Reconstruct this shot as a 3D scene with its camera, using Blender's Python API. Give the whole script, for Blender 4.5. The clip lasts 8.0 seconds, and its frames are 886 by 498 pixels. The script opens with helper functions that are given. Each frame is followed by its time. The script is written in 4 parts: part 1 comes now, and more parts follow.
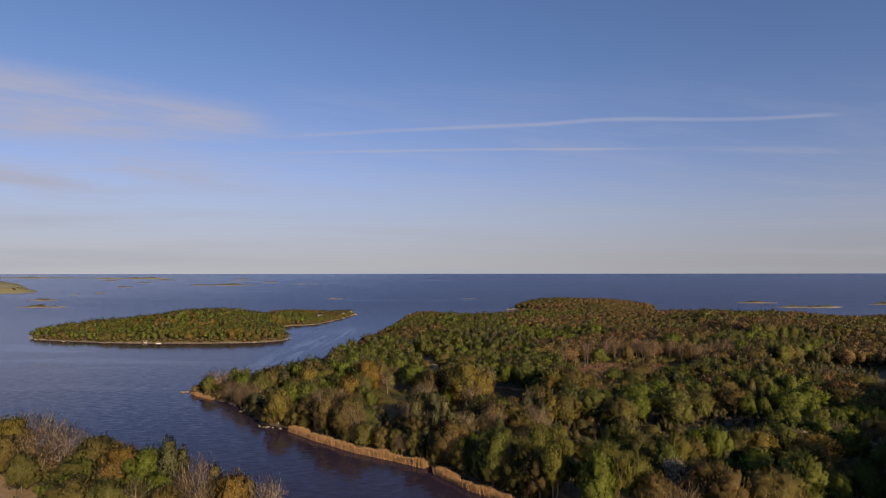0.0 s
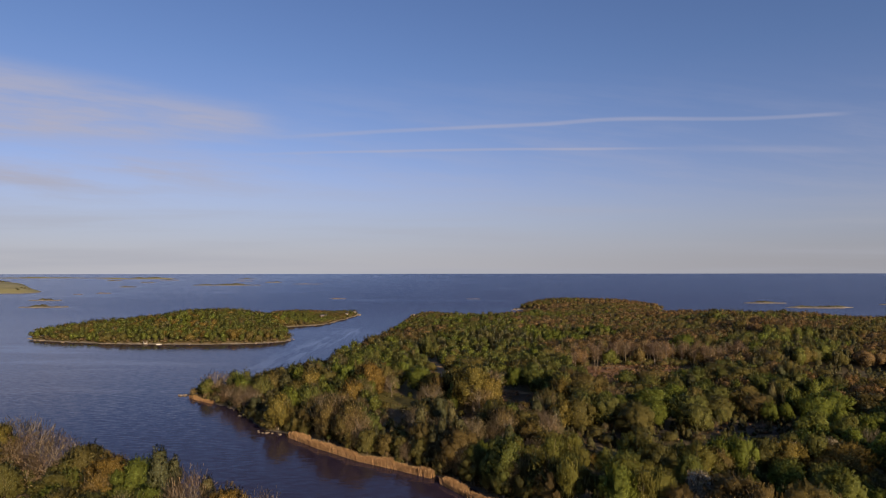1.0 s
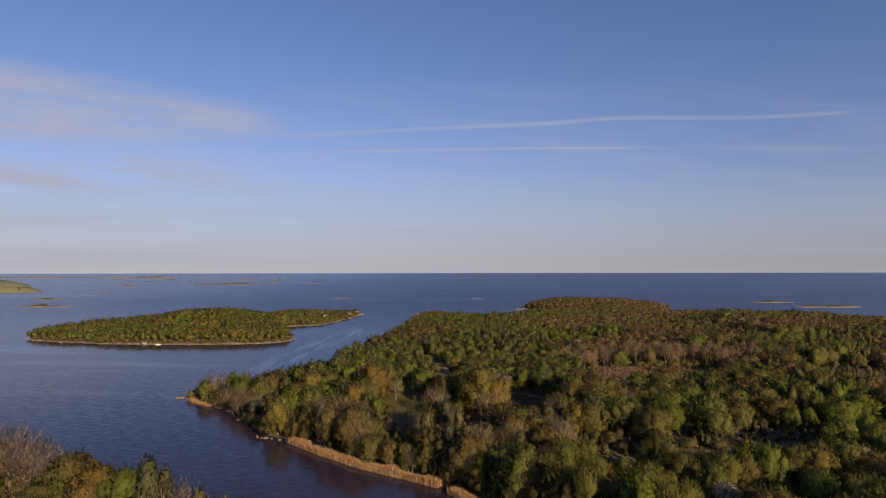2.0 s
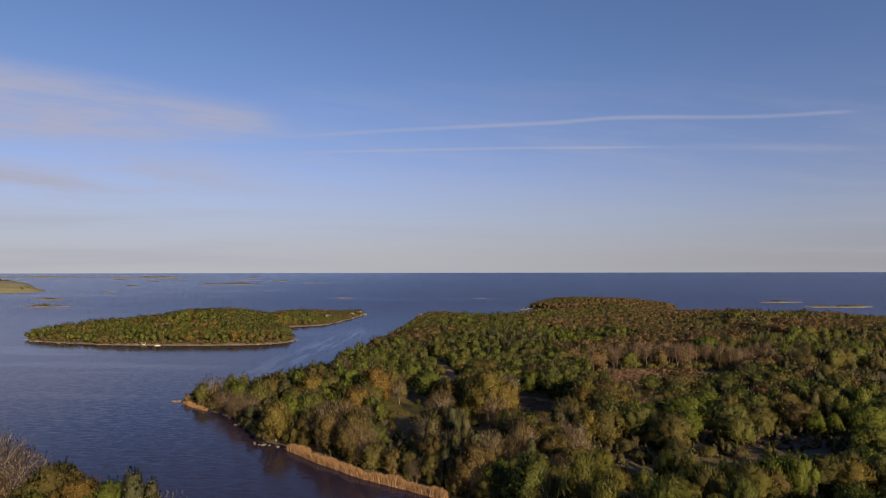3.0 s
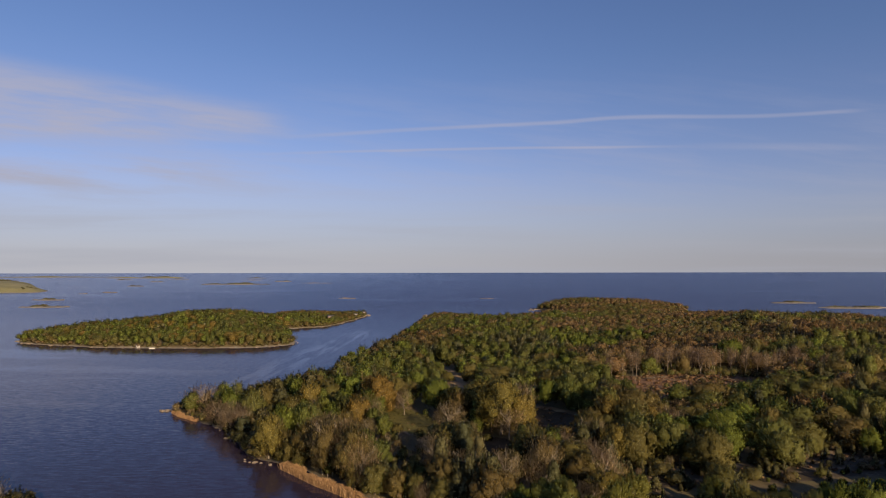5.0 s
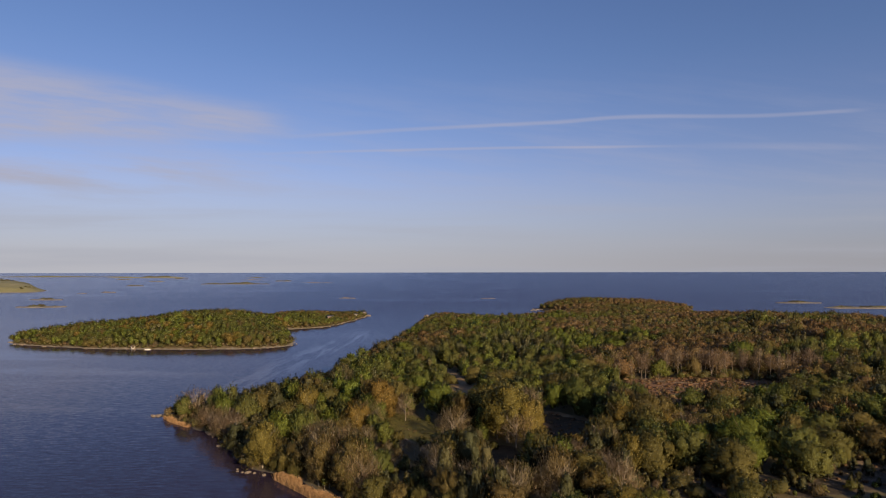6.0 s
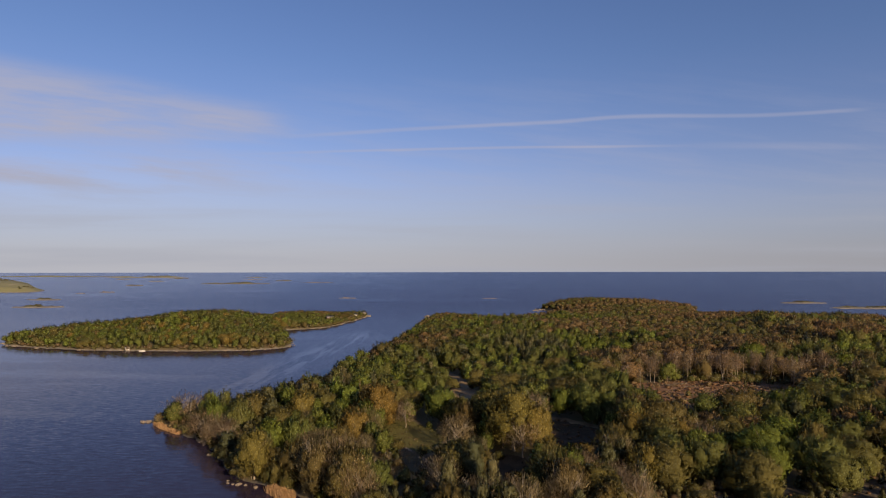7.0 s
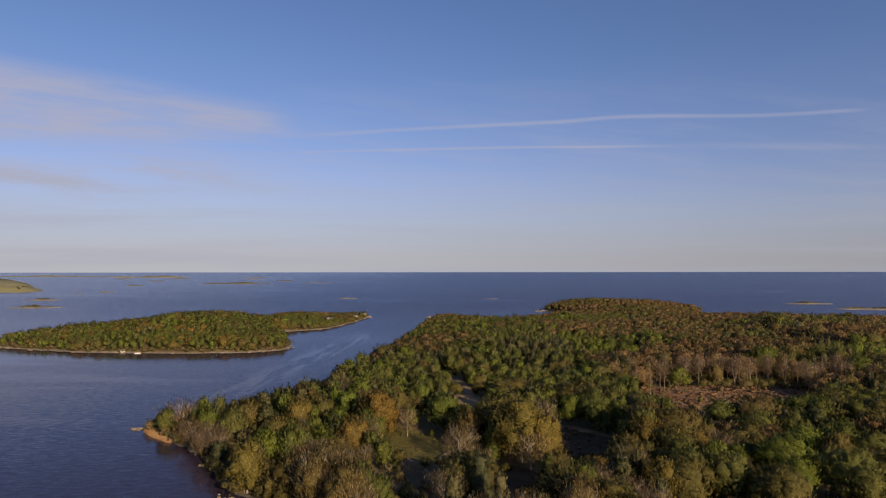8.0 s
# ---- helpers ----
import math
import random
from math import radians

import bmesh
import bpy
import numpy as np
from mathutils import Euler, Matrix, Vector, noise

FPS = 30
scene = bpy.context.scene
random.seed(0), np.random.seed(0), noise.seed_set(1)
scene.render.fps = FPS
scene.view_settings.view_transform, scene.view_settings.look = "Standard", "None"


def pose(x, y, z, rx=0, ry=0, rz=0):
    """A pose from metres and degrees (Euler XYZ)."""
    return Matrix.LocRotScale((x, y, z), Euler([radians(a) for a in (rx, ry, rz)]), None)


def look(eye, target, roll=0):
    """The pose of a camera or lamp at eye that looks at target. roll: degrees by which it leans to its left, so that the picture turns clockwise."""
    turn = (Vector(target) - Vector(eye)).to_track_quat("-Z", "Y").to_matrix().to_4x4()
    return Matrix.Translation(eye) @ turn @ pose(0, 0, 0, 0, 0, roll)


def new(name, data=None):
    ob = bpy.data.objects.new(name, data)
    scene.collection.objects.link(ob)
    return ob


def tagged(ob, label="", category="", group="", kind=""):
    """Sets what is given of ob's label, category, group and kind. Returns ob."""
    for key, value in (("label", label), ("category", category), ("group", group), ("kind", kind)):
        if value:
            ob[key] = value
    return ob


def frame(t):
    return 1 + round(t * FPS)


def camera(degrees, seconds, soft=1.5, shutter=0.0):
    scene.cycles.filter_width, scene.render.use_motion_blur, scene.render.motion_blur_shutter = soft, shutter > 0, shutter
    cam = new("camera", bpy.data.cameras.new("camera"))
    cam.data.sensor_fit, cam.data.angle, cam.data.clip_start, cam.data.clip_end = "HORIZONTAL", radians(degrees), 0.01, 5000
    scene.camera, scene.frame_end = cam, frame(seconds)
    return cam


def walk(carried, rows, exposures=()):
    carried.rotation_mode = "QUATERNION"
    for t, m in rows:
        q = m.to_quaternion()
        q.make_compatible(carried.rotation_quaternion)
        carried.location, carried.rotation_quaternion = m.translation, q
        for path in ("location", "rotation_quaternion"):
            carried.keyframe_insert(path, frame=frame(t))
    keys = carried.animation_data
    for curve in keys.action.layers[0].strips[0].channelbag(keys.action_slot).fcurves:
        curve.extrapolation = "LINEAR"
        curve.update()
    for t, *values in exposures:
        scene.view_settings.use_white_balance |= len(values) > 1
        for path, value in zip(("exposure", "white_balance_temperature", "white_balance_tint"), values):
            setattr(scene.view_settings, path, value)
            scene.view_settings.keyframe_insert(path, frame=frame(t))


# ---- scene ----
# ---------------------------------------------------------------- camera and its walk
cam = camera(72.3, 8.0, 1.05)
PATH = [
    (0, (0.382, -2.997, 51.335), (0.374, -0.998, 51.396), -0.05),
    (0.5, (-0.075, 1.019, 51.227), (-0.089, 3.018, 51.288), -0.05),
    (1, (-0.458, 5.074, 51.087), (-0.479, 7.073, 51.148), -0.06),
    (1.5, (-1.103, 9.023, 50.902), (-1.128, 11.022, 50.962), -0.07),
    (3, (-2.383, 21.055, 50.492), (-2.424, 23.053, 50.55), -0.1),
    (3.5, (-2.76, 25.204, 50.505), (-2.805, 27.203, 50.563), -0.1),
    (4, (-3.129, 29.513, 50.42), (-3.178, 31.511, 50.478), -0.1),
    (4.5, (-3.615, 33.567, 50.294), (-3.668, 35.566, 50.352), -0.1),
    (6, (-5.161, 46.139, 50.001), (-5.218, 48.138, 50.058), -0.1),
    (6.5, (-5.498, 50.294, 49.881), (-5.557, 52.292, 49.937), -0.1),
    (7, (-5.829, 54.539, 49.974), (-5.888, 56.537, 50.03), -0.1),
    (7.5, (-6.339, 58.652, 50.133), (-6.4, 60.651, 50.189), -0.09),
    (8, (-6.769, 62.401, 50.262), (-6.831, 64.399, 50.318), -0.07),
]
walk(cam, [(t, look(eye, to, roll)) for t, eye, to, roll in PATH])

# ---------------------------------------------------------------- world and sun
scene.view_settings.exposure = 0.5
SUN_TO = Vector((0.53, -0.85, 0.325)).normalized()
world = bpy.data.worlds.new("sky")
scene.world = world
world.use_nodes = True
wn, wl = world.node_tree.nodes, world.node_tree.links
wn.clear()


def put(a, socket, links):
    """A number or a socket into a socket."""
    if isinstance(a, (int, float)):
        socket.default_value = a
    else:
        links.new(a, socket)


def calc(nodes, links, op, a, b=0.0, c=0.0):
    node = nodes.new("ShaderNodeMath")
    node.operation = op
    for value, socket in zip((a, b, c), node.inputs):
        put(value, socket, links)
    return node.outputs[0]


def step(nodes, links, value, lo, hi, to0=0.0, to1=1.0):
    node = nodes.new("ShaderNodeMapRange")
    node.interpolation_type = "SMOOTHSTEP"
    for v, socket in zip((value, lo, hi, to0, to1), node.inputs):
        put(v, socket, links)
    return node.outputs[0]


def W(op, a, b=0.0, c=0.0):
    return calc(wn, wl, op, a, b, c)


def S(value, lo, hi, to0=0.0, to1=1.0):
    return step(wn, wl, value, lo, hi, to0, to1)


way = wn.new("ShaderNodeTexCoord")
axes = wn.new("ShaderNodeSeparateXYZ")
wl.new(way.outputs["Generated"], axes.inputs[0])
dx, dy, dz = axes.outputs
lift = wn.new("ShaderNodeCombineXYZ")
put(dx, lift.inputs[0], wl); put(dy, lift.inputs[1], wl); put(W("SQRT", W("MULTIPLY_ADD", dz, dz, 0.0011)), lift.inputs[2], wl)
sky = wn.new("ShaderNodeTexSky")
sky.sky_type = "NISHITA"
sky.sun_disc = False
sky.sun_elevation = math.asin(SUN_TO.z)
sky.sun_rotation = math.atan2(SUN_TO.x, SUN_TO.y)
wl.new(lift.outputs[0], sky.inputs[0])
# spring haze: paler and cooler low down, deeper blue overhead (half values, doubled below)
tone = wn.new("ShaderNodeValToRGB")
SKY_TONE = [(0.0, (0.515, 0.50, 0.77)), (0.05, (0.497, 0.482, 0.73)), (0.143, (0.525, 0.50, 0.72)), (0.32, (0.453, 0.505, 0.722)), (1.0, (0.412, 0.50, 0.738))]
while len(tone.color_ramp.elements) < len(SKY_TONE):
    tone.color_ramp.elements.new(0.5)
for el, (pos, col) in zip(tone.color_ramp.elements, SKY_TONE):
    el.position, el.color = pos, (*col, 1)
put(dz, tone.inputs[0], wl)
tinted = wn.new("ShaderNodeMix"); tinted.data_type = "RGBA"; tinted.blend_type = "MULTIPLY"
tinted.inputs[0].default_value = 1.0
wl.new(sky.outputs[0], tinted.inputs[6]); wl.new(tone.outputs[0], tinted.inputs[7])

# thin cirrus and two old vapour trails, by bearing and height in the sky
ahead = W("MAXIMUM", dy, 0.05)
u, v = W("DIVIDE", dx, ahead), W("DIVIDE", dz, ahead)
front = S(dy, 0.1, 0.3)
plane = wn.new("ShaderNodeCombineXYZ")
put(W("MULTIPLY", u, 3.2), plane.inputs[0], wl); put(W("MULTIPLY_ADD", u, 3.0, W("MULTIPLY", v, 26.0)), plane.inputs[1], wl)
wisp = wn.new("ShaderNodeTexNoise")
wisp.inputs["Scale"].default_value, wisp.inputs["Detail"].default_value, wisp.inputs["Roughness"].default_value = 1.0, 6.0, 0.6
wl.new(plane.outputs[0], wisp.inputs["Vector"])
wisps = S(wisp.outputs[0], 0.38, 0.72)
wide = wn.new("ShaderNodeCombineXYZ")
put(W("MULTIPLY", u, 1.6), wide.inputs[0], wl); put(W("MULTIPLY", v, 30.0), wide.inputs[1], wl)
band = wn.new("ShaderNodeTexNoise")
band.inputs["Scale"].default_value, band.inputs["Detail"].default_value = 1.0, 5.0
wl.new(wide.outputs[0], band.inputs["Vector"])
bands = S(band.outputs[0], 0.42, 0.70)
top_edge = W("MULTIPLY_ADD", u, -0.20, 0.205)
bank = W("MULTIPLY", W("MULTIPLY", S(W("SUBTRACT", top_edge, v), -0.015, 0.045), S(v, 0.195, 0.235)), S(u, -0.25, -0.36))
bank = W("MULTIPLY", bank, S(wisp.outputs[0], 0.28, 0.62, 0.30, 1.0))
bank2 = W("MULTIPLY", W("MULTIPLY", S(v, 0.09, 0.165), S(v, 0.205, 0.16)), S(u, -0.15, -0.6))
low = W("MULTIPLY", S(v, 0.175, 0.06), S(u, 0.5, -0.6, 0.75, 0.9))
veil = W("MULTIPLY", W("MULTIPLY", S(v, 0.08, 0.15), S(v, 0.36, 0.19)), W("MULTIPLY", wisps, 0.20))
cloud = W("ADD", W("MULTIPLY", bank, 0.78), W("ADD", W("MULTIPLY", bank2, W("MULTIPLY_ADD", wisps, 0.62, 0.16)), W("ADD", W("MULTIPLY", low, W("MULTIPLY_ADD", bands, 0.40, 0.38)), veil)))
wob = W("MULTIPLY_ADD", wisp.outputs[0], 0.004, -0.002)


def trail(curve, thick, u0, u1, u2, u3, power):
    gap = W("ABSOLUTE", W("ADD", W("SUBTRACT", v, curve), wob))
    return W("MULTIPLY", W("MULTIPLY", S(gap, thick, thick * 0.1), W("MULTIPLY", S(u, u0, u1), S(u, u3, u2))), W("MULTIPLY_ADD", bands, power * 0.5, power * 0.6))


upper = W("ADD", W("MULTIPLY_ADD", W("MULTIPLY", W("SINE", W("MULTIPLY", W("SUBTRACT", u, 0.383), 14.0)), S(u, 0.1, 0.25)), -0.0032, 0.231), W("MULTIPLY", u, W("MULTIPLY_ADD", u, -0.02, 0.045)))
lower = W("MULTIPLY_ADD", u, W("MULTIPLY_ADD", u, -0.02, 0.012), 0.1945)
trails = W("ADD", trail(upper, 0.0052, -0.42, 0.05, 0.60, 0.69, 0.55), trail(lower, 0.0036, -0.42, -0.1, 0.15, 0.42, 0.70))
trails = W("ADD", trails, trail(lower, 0.0085, 0.3, 0.5, 0.55, 0.75, 0.2))
cover = W("MINIMUM", W("MULTIPLY", W("ADD", cloud, trails), front), 0.9)
clouded = wn.new("ShaderNodeMix"); clouded.data_type = "RGBA"
put(cover, clouded.inputs[0], wl)
wl.new(tinted.outputs[2], clouded.inputs[6])
puff = wn.new("ShaderNodeMix"); puff.data_type = "RGBA"
put(S(v, 0.20, 0.06), puff.inputs[0], wl)
puff.inputs[6].default_value, puff.inputs[7].default_value = (2.76, 2.74, 3.46, 1), (2.62, 2.68, 3.08, 1)
wl.new(puff.outputs[2], clouded.inputs[7])
back = wn.new("ShaderNodeBackground")
back.inputs[1].default_value = 0.108
wout = wn.new("ShaderNodeOutputWorld")
wl.new(clouded.outputs[2], back.inputs[0])
wl.new(back.outputs[0], wout.inputs[0])

sun = new("sun", bpy.data.lights.new("sun", "SUN"))
sun.data.energy = 4.65
sun.data.angle = radians(0.6)
sun.data.color = (1.0, 0.75, 0.46)
sun.matrix_world = look(SUN_TO * 1000, (0, 0, 0))

# ---------------------------------------------------------------- materials


def mat(name):
    m = bpy.data.materials.new(name)
    m.use_nodes = True
    n = m.node_tree.nodes
    return m, n, m.node_tree.links, n["Principled BSDF"]


def add(n, kind, **values):
    node = n.new("ShaderNode" + kind)
    for key, value in values.items():
        node.inputs[key.replace("_", " ")].default_value = value
    return node


def ramp(n, stops):
    r = n.new("ShaderNodeValToRGB")
    e = r.color_ramp.elements
    while len(e) < len(stops):
        e.new(0.5)
    for el, (p, c) in zip(e, stops):
        el.position, el.color = p, (*c, 1)
    return r


def foliage(name, stops, rough=0.7, through_light=0.55, airy=0.38):
    """Leaf material: hue from tree to tree, lighter and darker leaves, and light that shines through."""
    m, n, l, p = mat(name)
    info = n.new("ShaderNodeObjectInfo")
    tint = n.new("ShaderNodeAttribute")
    tint.attribute_name = "tint"
    s = n.new("ShaderNodeMath"); s.operation = "ADD"
    l.new(info.outputs["Random"], s.inputs[0]); l.new(tint.outputs["Fac"], s.inputs[1])
    f = n.new("ShaderNodeMath"); f.operation = "FRACT"
    l.new(s.outputs[0], f.inputs[0])
    r = ramp(n, stops)
    l.new(f.outputs[0], r.inputs[0])
    g = n.new("ShaderNodeNewGeometry")
    v = n.new("ShaderNodeMapRange")
    v.inputs[3].default_value, v.inputs[4].default_value = 0.90, 1.10
    l.new(g.outputs["Random Per Island"], v.inputs[0])
    tuft = add(n, "TexNoise", Scale=1.5, Detail=3.0, Roughness=0.65)
    l.new(g.outputs["Position"], tuft.inputs["Vector"])
    tone_of_tuft = step(n, l, tuft.outputs[0], 0.33, 0.67, 0.74, 1.26)
    h = n.new("ShaderNodeHueSaturation")
    l.new(r.outputs[0], h.inputs["Color"]); put(calc(n, l, "MULTIPLY", v.outputs[0], tone_of_tuft), h.inputs["Value"], l)
    l.new(h.outputs[0], p.inputs["Base Color"])
    p.inputs["Roughness"].default_value = rough
    p.inputs["Specular IOR Level"].default_value = 0.2
    t = n.new("ShaderNodeBsdfTranslucent")
    l.new(h.outputs[0], t.inputs[0])
    x = n.new("ShaderNodeMixShader")
    x.inputs[0].default_value = through_light
    l.new(p.outputs[0], x.inputs[1]); l.new(t.outputs[0], x.inputs[2])
    gaps = n.new("ShaderNodeMixShader")
    gaps.inputs[0].default_value = airy
    l.new(x.outputs[0], gaps.inputs[1]); l.new(n.new("ShaderNodeBsdfTransparent").outputs[0], gaps.inputs[2])
    l.new(gaps.outputs[0], n["Material Output"].inputs[0])
    return m


def surface(name, stops, scale=0.3, fine=4.0, rough=0.9, bump=0.3, dist=0.1):
    """Earth, rock or bark: colours from coarse and fine noise, with relief."""
    m, n, l, p = mat(name)
    co = n.new("ShaderNodeTexCoord")
    a = add(n, "TexNoise", Scale=scale, Detail=6.0, Roughness=0.6)
    b = add(n, "TexNoise", Scale=fine, Detail=4.0)
    l.new(co.outputs["Object"], a.inputs["Vector"]); l.new(co.outputs["Object"], b.inputs["Vector"])
    mix = n.new("ShaderNodeMath"); mix.operation = "MULTIPLY_ADD"
    mix.inputs[1].default_value = 0.35
    l.new(b.outputs[0], mix.inputs[0])
    s = n.new("ShaderNodeMath"); s.operation = "MULTIPLY"; s.inputs[1].default_value = 0.65
    l.new(a.outputs[0], s.inputs[0]); l.new(s.outputs[0], mix.inputs[2])
    r = ramp(n, stops)
    l.new(mix.outputs[0], r.inputs[0]); l.new(r.outputs[0], p.inputs["Base Color"])
    bp = add(n, "Bump", Strength=bump, Distance=dist)
    l.new(mix.outputs[0], bp.inputs["Height"]); l.new(bp.outputs[0], p.inputs["Normal"])
    p.inputs["Roughness"].default_value = rough
    p.inputs["Specular IOR Level"].default_value = 0.25
    return m


M_LEAF = {
    "birch": foliage("fresh_leaves", [(0.0, (0.131, 0.143, 0.042)), (0.25, (0.191, 0.189, 0.057)), (0.5, (0.152, 0.174, 0.047)), (0.75, (0.193, 0.210, 0.051)), (1.0, (0.195, 0.240, 0.045))]),
    "oak": foliage("young_oak_leaves", [(0.0, (0.150, 0.145, 0.048)), (0.35, (0.195, 0.165, 0.054)), (0.7, (0.190, 0.138, 0.056)), (1.0, (0.162, 0.154, 0.048))]),
    "gold": foliage("golden_leaves", [(0.0, (0.240, 0.196, 0.055)), (0.5, (0.245, 0.165, 0.046)), (1.0, (0.222, 0.192, 0.052))]),
    "lime": foliage("bright_leaves", [(0.0, (0.169, 0.200, 0.038)), (0.5, (0.181, 0.212, 0.040)), (1.0, (0.155, 0.187, 0.038))]),
    "aspen": foliage("aspen_leaves", [(0.0, (0.210, 0.197, 0.053)), (0.5, (0.233, 0.218, 0.057)), (1.0, (0.197, 0.210, 0.047))], airy=0.5),
    "pine": foliage("needles", [(0.0, (0.079, 0.085, 0.040)), (0.6, (0.108, 0.102, 0.045)), (1.0, (0.140, 0.122, 0.054))], through_light=0.2),
    "bare": foliage("budding_twigs", [(0.0, (0.286, 0.198, 0.116)), (0.5, (0.303, 0.226, 0.138)), (1.0, (0.275, 0.226, 0.110))], through_light=0.35, airy=0.12),
    "snag": foliage("bare_twigs", [(0.0, (0.260, 0.175, 0.115)), (1.0, (0.250, 0.185, 0.110))], through_light=0.35, airy=0.4),
    "blossom": foliage("white_blossom", [(0.0, (0.33, 0.275, 0.19)), (1.0, (0.36, 0.31, 0.22))], through_light=0.2, airy=0.5),
    "russet": foliage("russet_buds", [(0.0, (0.190, 0.118, 0.055)), (0.5, (0.205, 0.138, 0.062)), (1.0, (0.165, 0.120, 0.058))], through_light=0.4, airy=0.3),
    "bracken": foliage("bracken_fronds", [(0.0, (0.22, 0.125, 0.065)), (0.6, (0.17, 0.10, 0.055)), (1.0, (0.20, 0.15, 0.07))], through_light=0.3, airy=0.1),
    "bush": foliage("bush_leaves", [(0.0, (0.210, 0.176, 0.071)), (0.4, (0.163, 0.163, 0.049)), (0.7, (0.238, 0.168, 0.093)), (1.0, (0.127, 0.127, 0.047))]),
}
M_BARK = surface("bark", [(0.3, (0.07, 0.055, 0.04)), (0.7, (0.16, 0.13, 0.10))], 0.8, 8.0)
M_BIRCH = surface("birch_bark", [(0.3, (0.11, 0.09, 0.07)), (0.6, (0.23, 0.19, 0.15))], 0.8, 8.0)
M_PALE = surface("pale_bark", [(0.3, (0.12, 0.095, 0.07)), (0.6, (0.28, 0.24, 0.19))], 0.8, 8.0)
M_GROUND = surface("woodland_ground", [(0.3, (0.060, 0.048, 0.028)), (0.5, (0.125, 0.096, 0.052)), (0.7, (0.115, 0.110, 0.042))], 0.08, 1.2, bump=0.5, dist=0.3)
M_ISLAND = surface("island_ground", [(0.3, (0.060, 0.048, 0.028)), (0.5, (0.125, 0.096, 0.052)), (0.7, (0.115, 0.110, 0.042))], 0.08, 1.2, bump=0.5, dist=0.3)
M_GRASS = surface("meadow_grass", [(0.32, (0.060, 0.048, 0.018)), (0.5, (0.105, 0.095, 0.024)), (0.68, (0.15, 0.125, 0.04))], 0.22, 2.5, bump=0.5, dist=0.25)
M_BRACKEN = surface("dry_bracken", [(0.3, (0.09, 0.05, 0.028)), (0.5, (0.20, 0.11, 0.058)), (0.75, (0.27, 0.17, 0.10))], 0.2, 3.0, bump=0.6, dist=0.3)
M_PATHGRIT = surface("sandy_track", [(0.3, (0.16, 0.105, 0.055)), (0.6, (0.31, 0.22, 0.13))], 0.3, 4.0)
M_REED = foliage("dry_reed", [(0.0, (0.315, 0.190, 0.095)), (1.0, (0.38, 0.243, 0.125))], through_light=0.15, airy=0.0)
M_WOOD = surface("weathered_wood", [(0.3, (0.14, 0.115, 0.09)), (0.7, (0.30, 0.26, 0.21))], 1.0, 9.0)
M_WHITE = surface("white_paint", [(0.3, (0.45, 0.43, 0.40)), (0.7, (0.58, 0.56, 0.52))], 0.8, 6.0)
M_RED = surface("red_paint", [(0.3, (0.15, 0.06, 0.045)), (0.7, (0.20, 0.085, 0.06))], 0.8, 6.0)
M_ROOF = surface("roofing", [(0.3, (0.12, 0.10, 0.09)), (0.7, (0.25, 0.22, 0.20))], 0.8, 6.0)
M_GLASS = surface("dark_pane", [(0.3, (0.02, 0.025, 0.03)), (0.7, (0.03, 0.035, 0.04))], 0.8, 2.0, rough=0.1, bump=0.0)
# far coast turf, its colour paled to stand in for distance haze
M_COAST = surface("hazed_coast_turf", [(0.3, (0.15, 0.14, 0.07)), (0.55, (0.21, 0.20, 0.10)), (0.75, (0.30, 0.26, 0.18))], 0.012, 0.12, bump=0.3, dist=0.5)
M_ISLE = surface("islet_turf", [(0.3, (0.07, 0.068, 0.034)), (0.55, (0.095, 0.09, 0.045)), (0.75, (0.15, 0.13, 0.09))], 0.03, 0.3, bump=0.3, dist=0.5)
M_ROCK = surface("shore_rock", [(0.3, (0.12, 0.095, 0.072)), (0.6, (0.23, 0.19, 0.15))], 0.3, 3.0, bump=0.6, dist=0.3)
# field and dell ground: the trees' shade is put into its brown
M_SHADED_SOIL = surface("shaded_soil", [(0.3, (0.030, 0.021, 0.012)), (0.5, (0.060, 0.040, 0.021)), (0.72, (0.13, 0.085, 0.045))], 0.25, 3.0, bump=0.6, dist=0.3)
M_SLAB = surface("lichened_bedrock", [(0.38, (0.034, 0.027, 0.017)), (0.52, (0.075, 0.058, 0.039)), (0.66, (0.21, 0.165, 0.12))], 0.22, 2.5, bump=0.6, dist=0.3)
M_OUTCROP = surface("lichened_outcrop", [(0.3, (0.09, 0.062, 0.038)), (0.6, (0.21, 0.155, 0.10))], 0.3, 3.0, bump=0.6, dist=0.3)

m, n, l, p = mat("sea_water")
M_WATER = m
co = n.new("ShaderNodeTexCoord")
p.inputs["Base Color"].default_value = (0.025, 0.0185, 0.034, 1)
p.inputs["Specular Tint"].default_value = (1.0, 0.95, 1.0, 1)
p.inputs["Roughness"].default_value = 0.10
p.inputs["IOR"].default_value = 1.33


def sea_noise(sx, sy, turn, scale, detail=4.0):
    mp = n.new("ShaderNodeMapping")
    mp.inputs["Rotation"].default_value = (0, 0, radians(turn))
    mp.inputs["Scale"].default_value = (sx, sy, 1)
    l.new(co.outputs["Object"], mp.inputs[0])
    t = add(n, "TexNoise", Scale=scale, Detail=detail, Roughness=0.6)
    l.new(mp.outputs[0], t.inputs["Vector"])
    return t


def C(op, a, b=0.0, c=0.0):
    return calc(n, l, op, a, b, c)


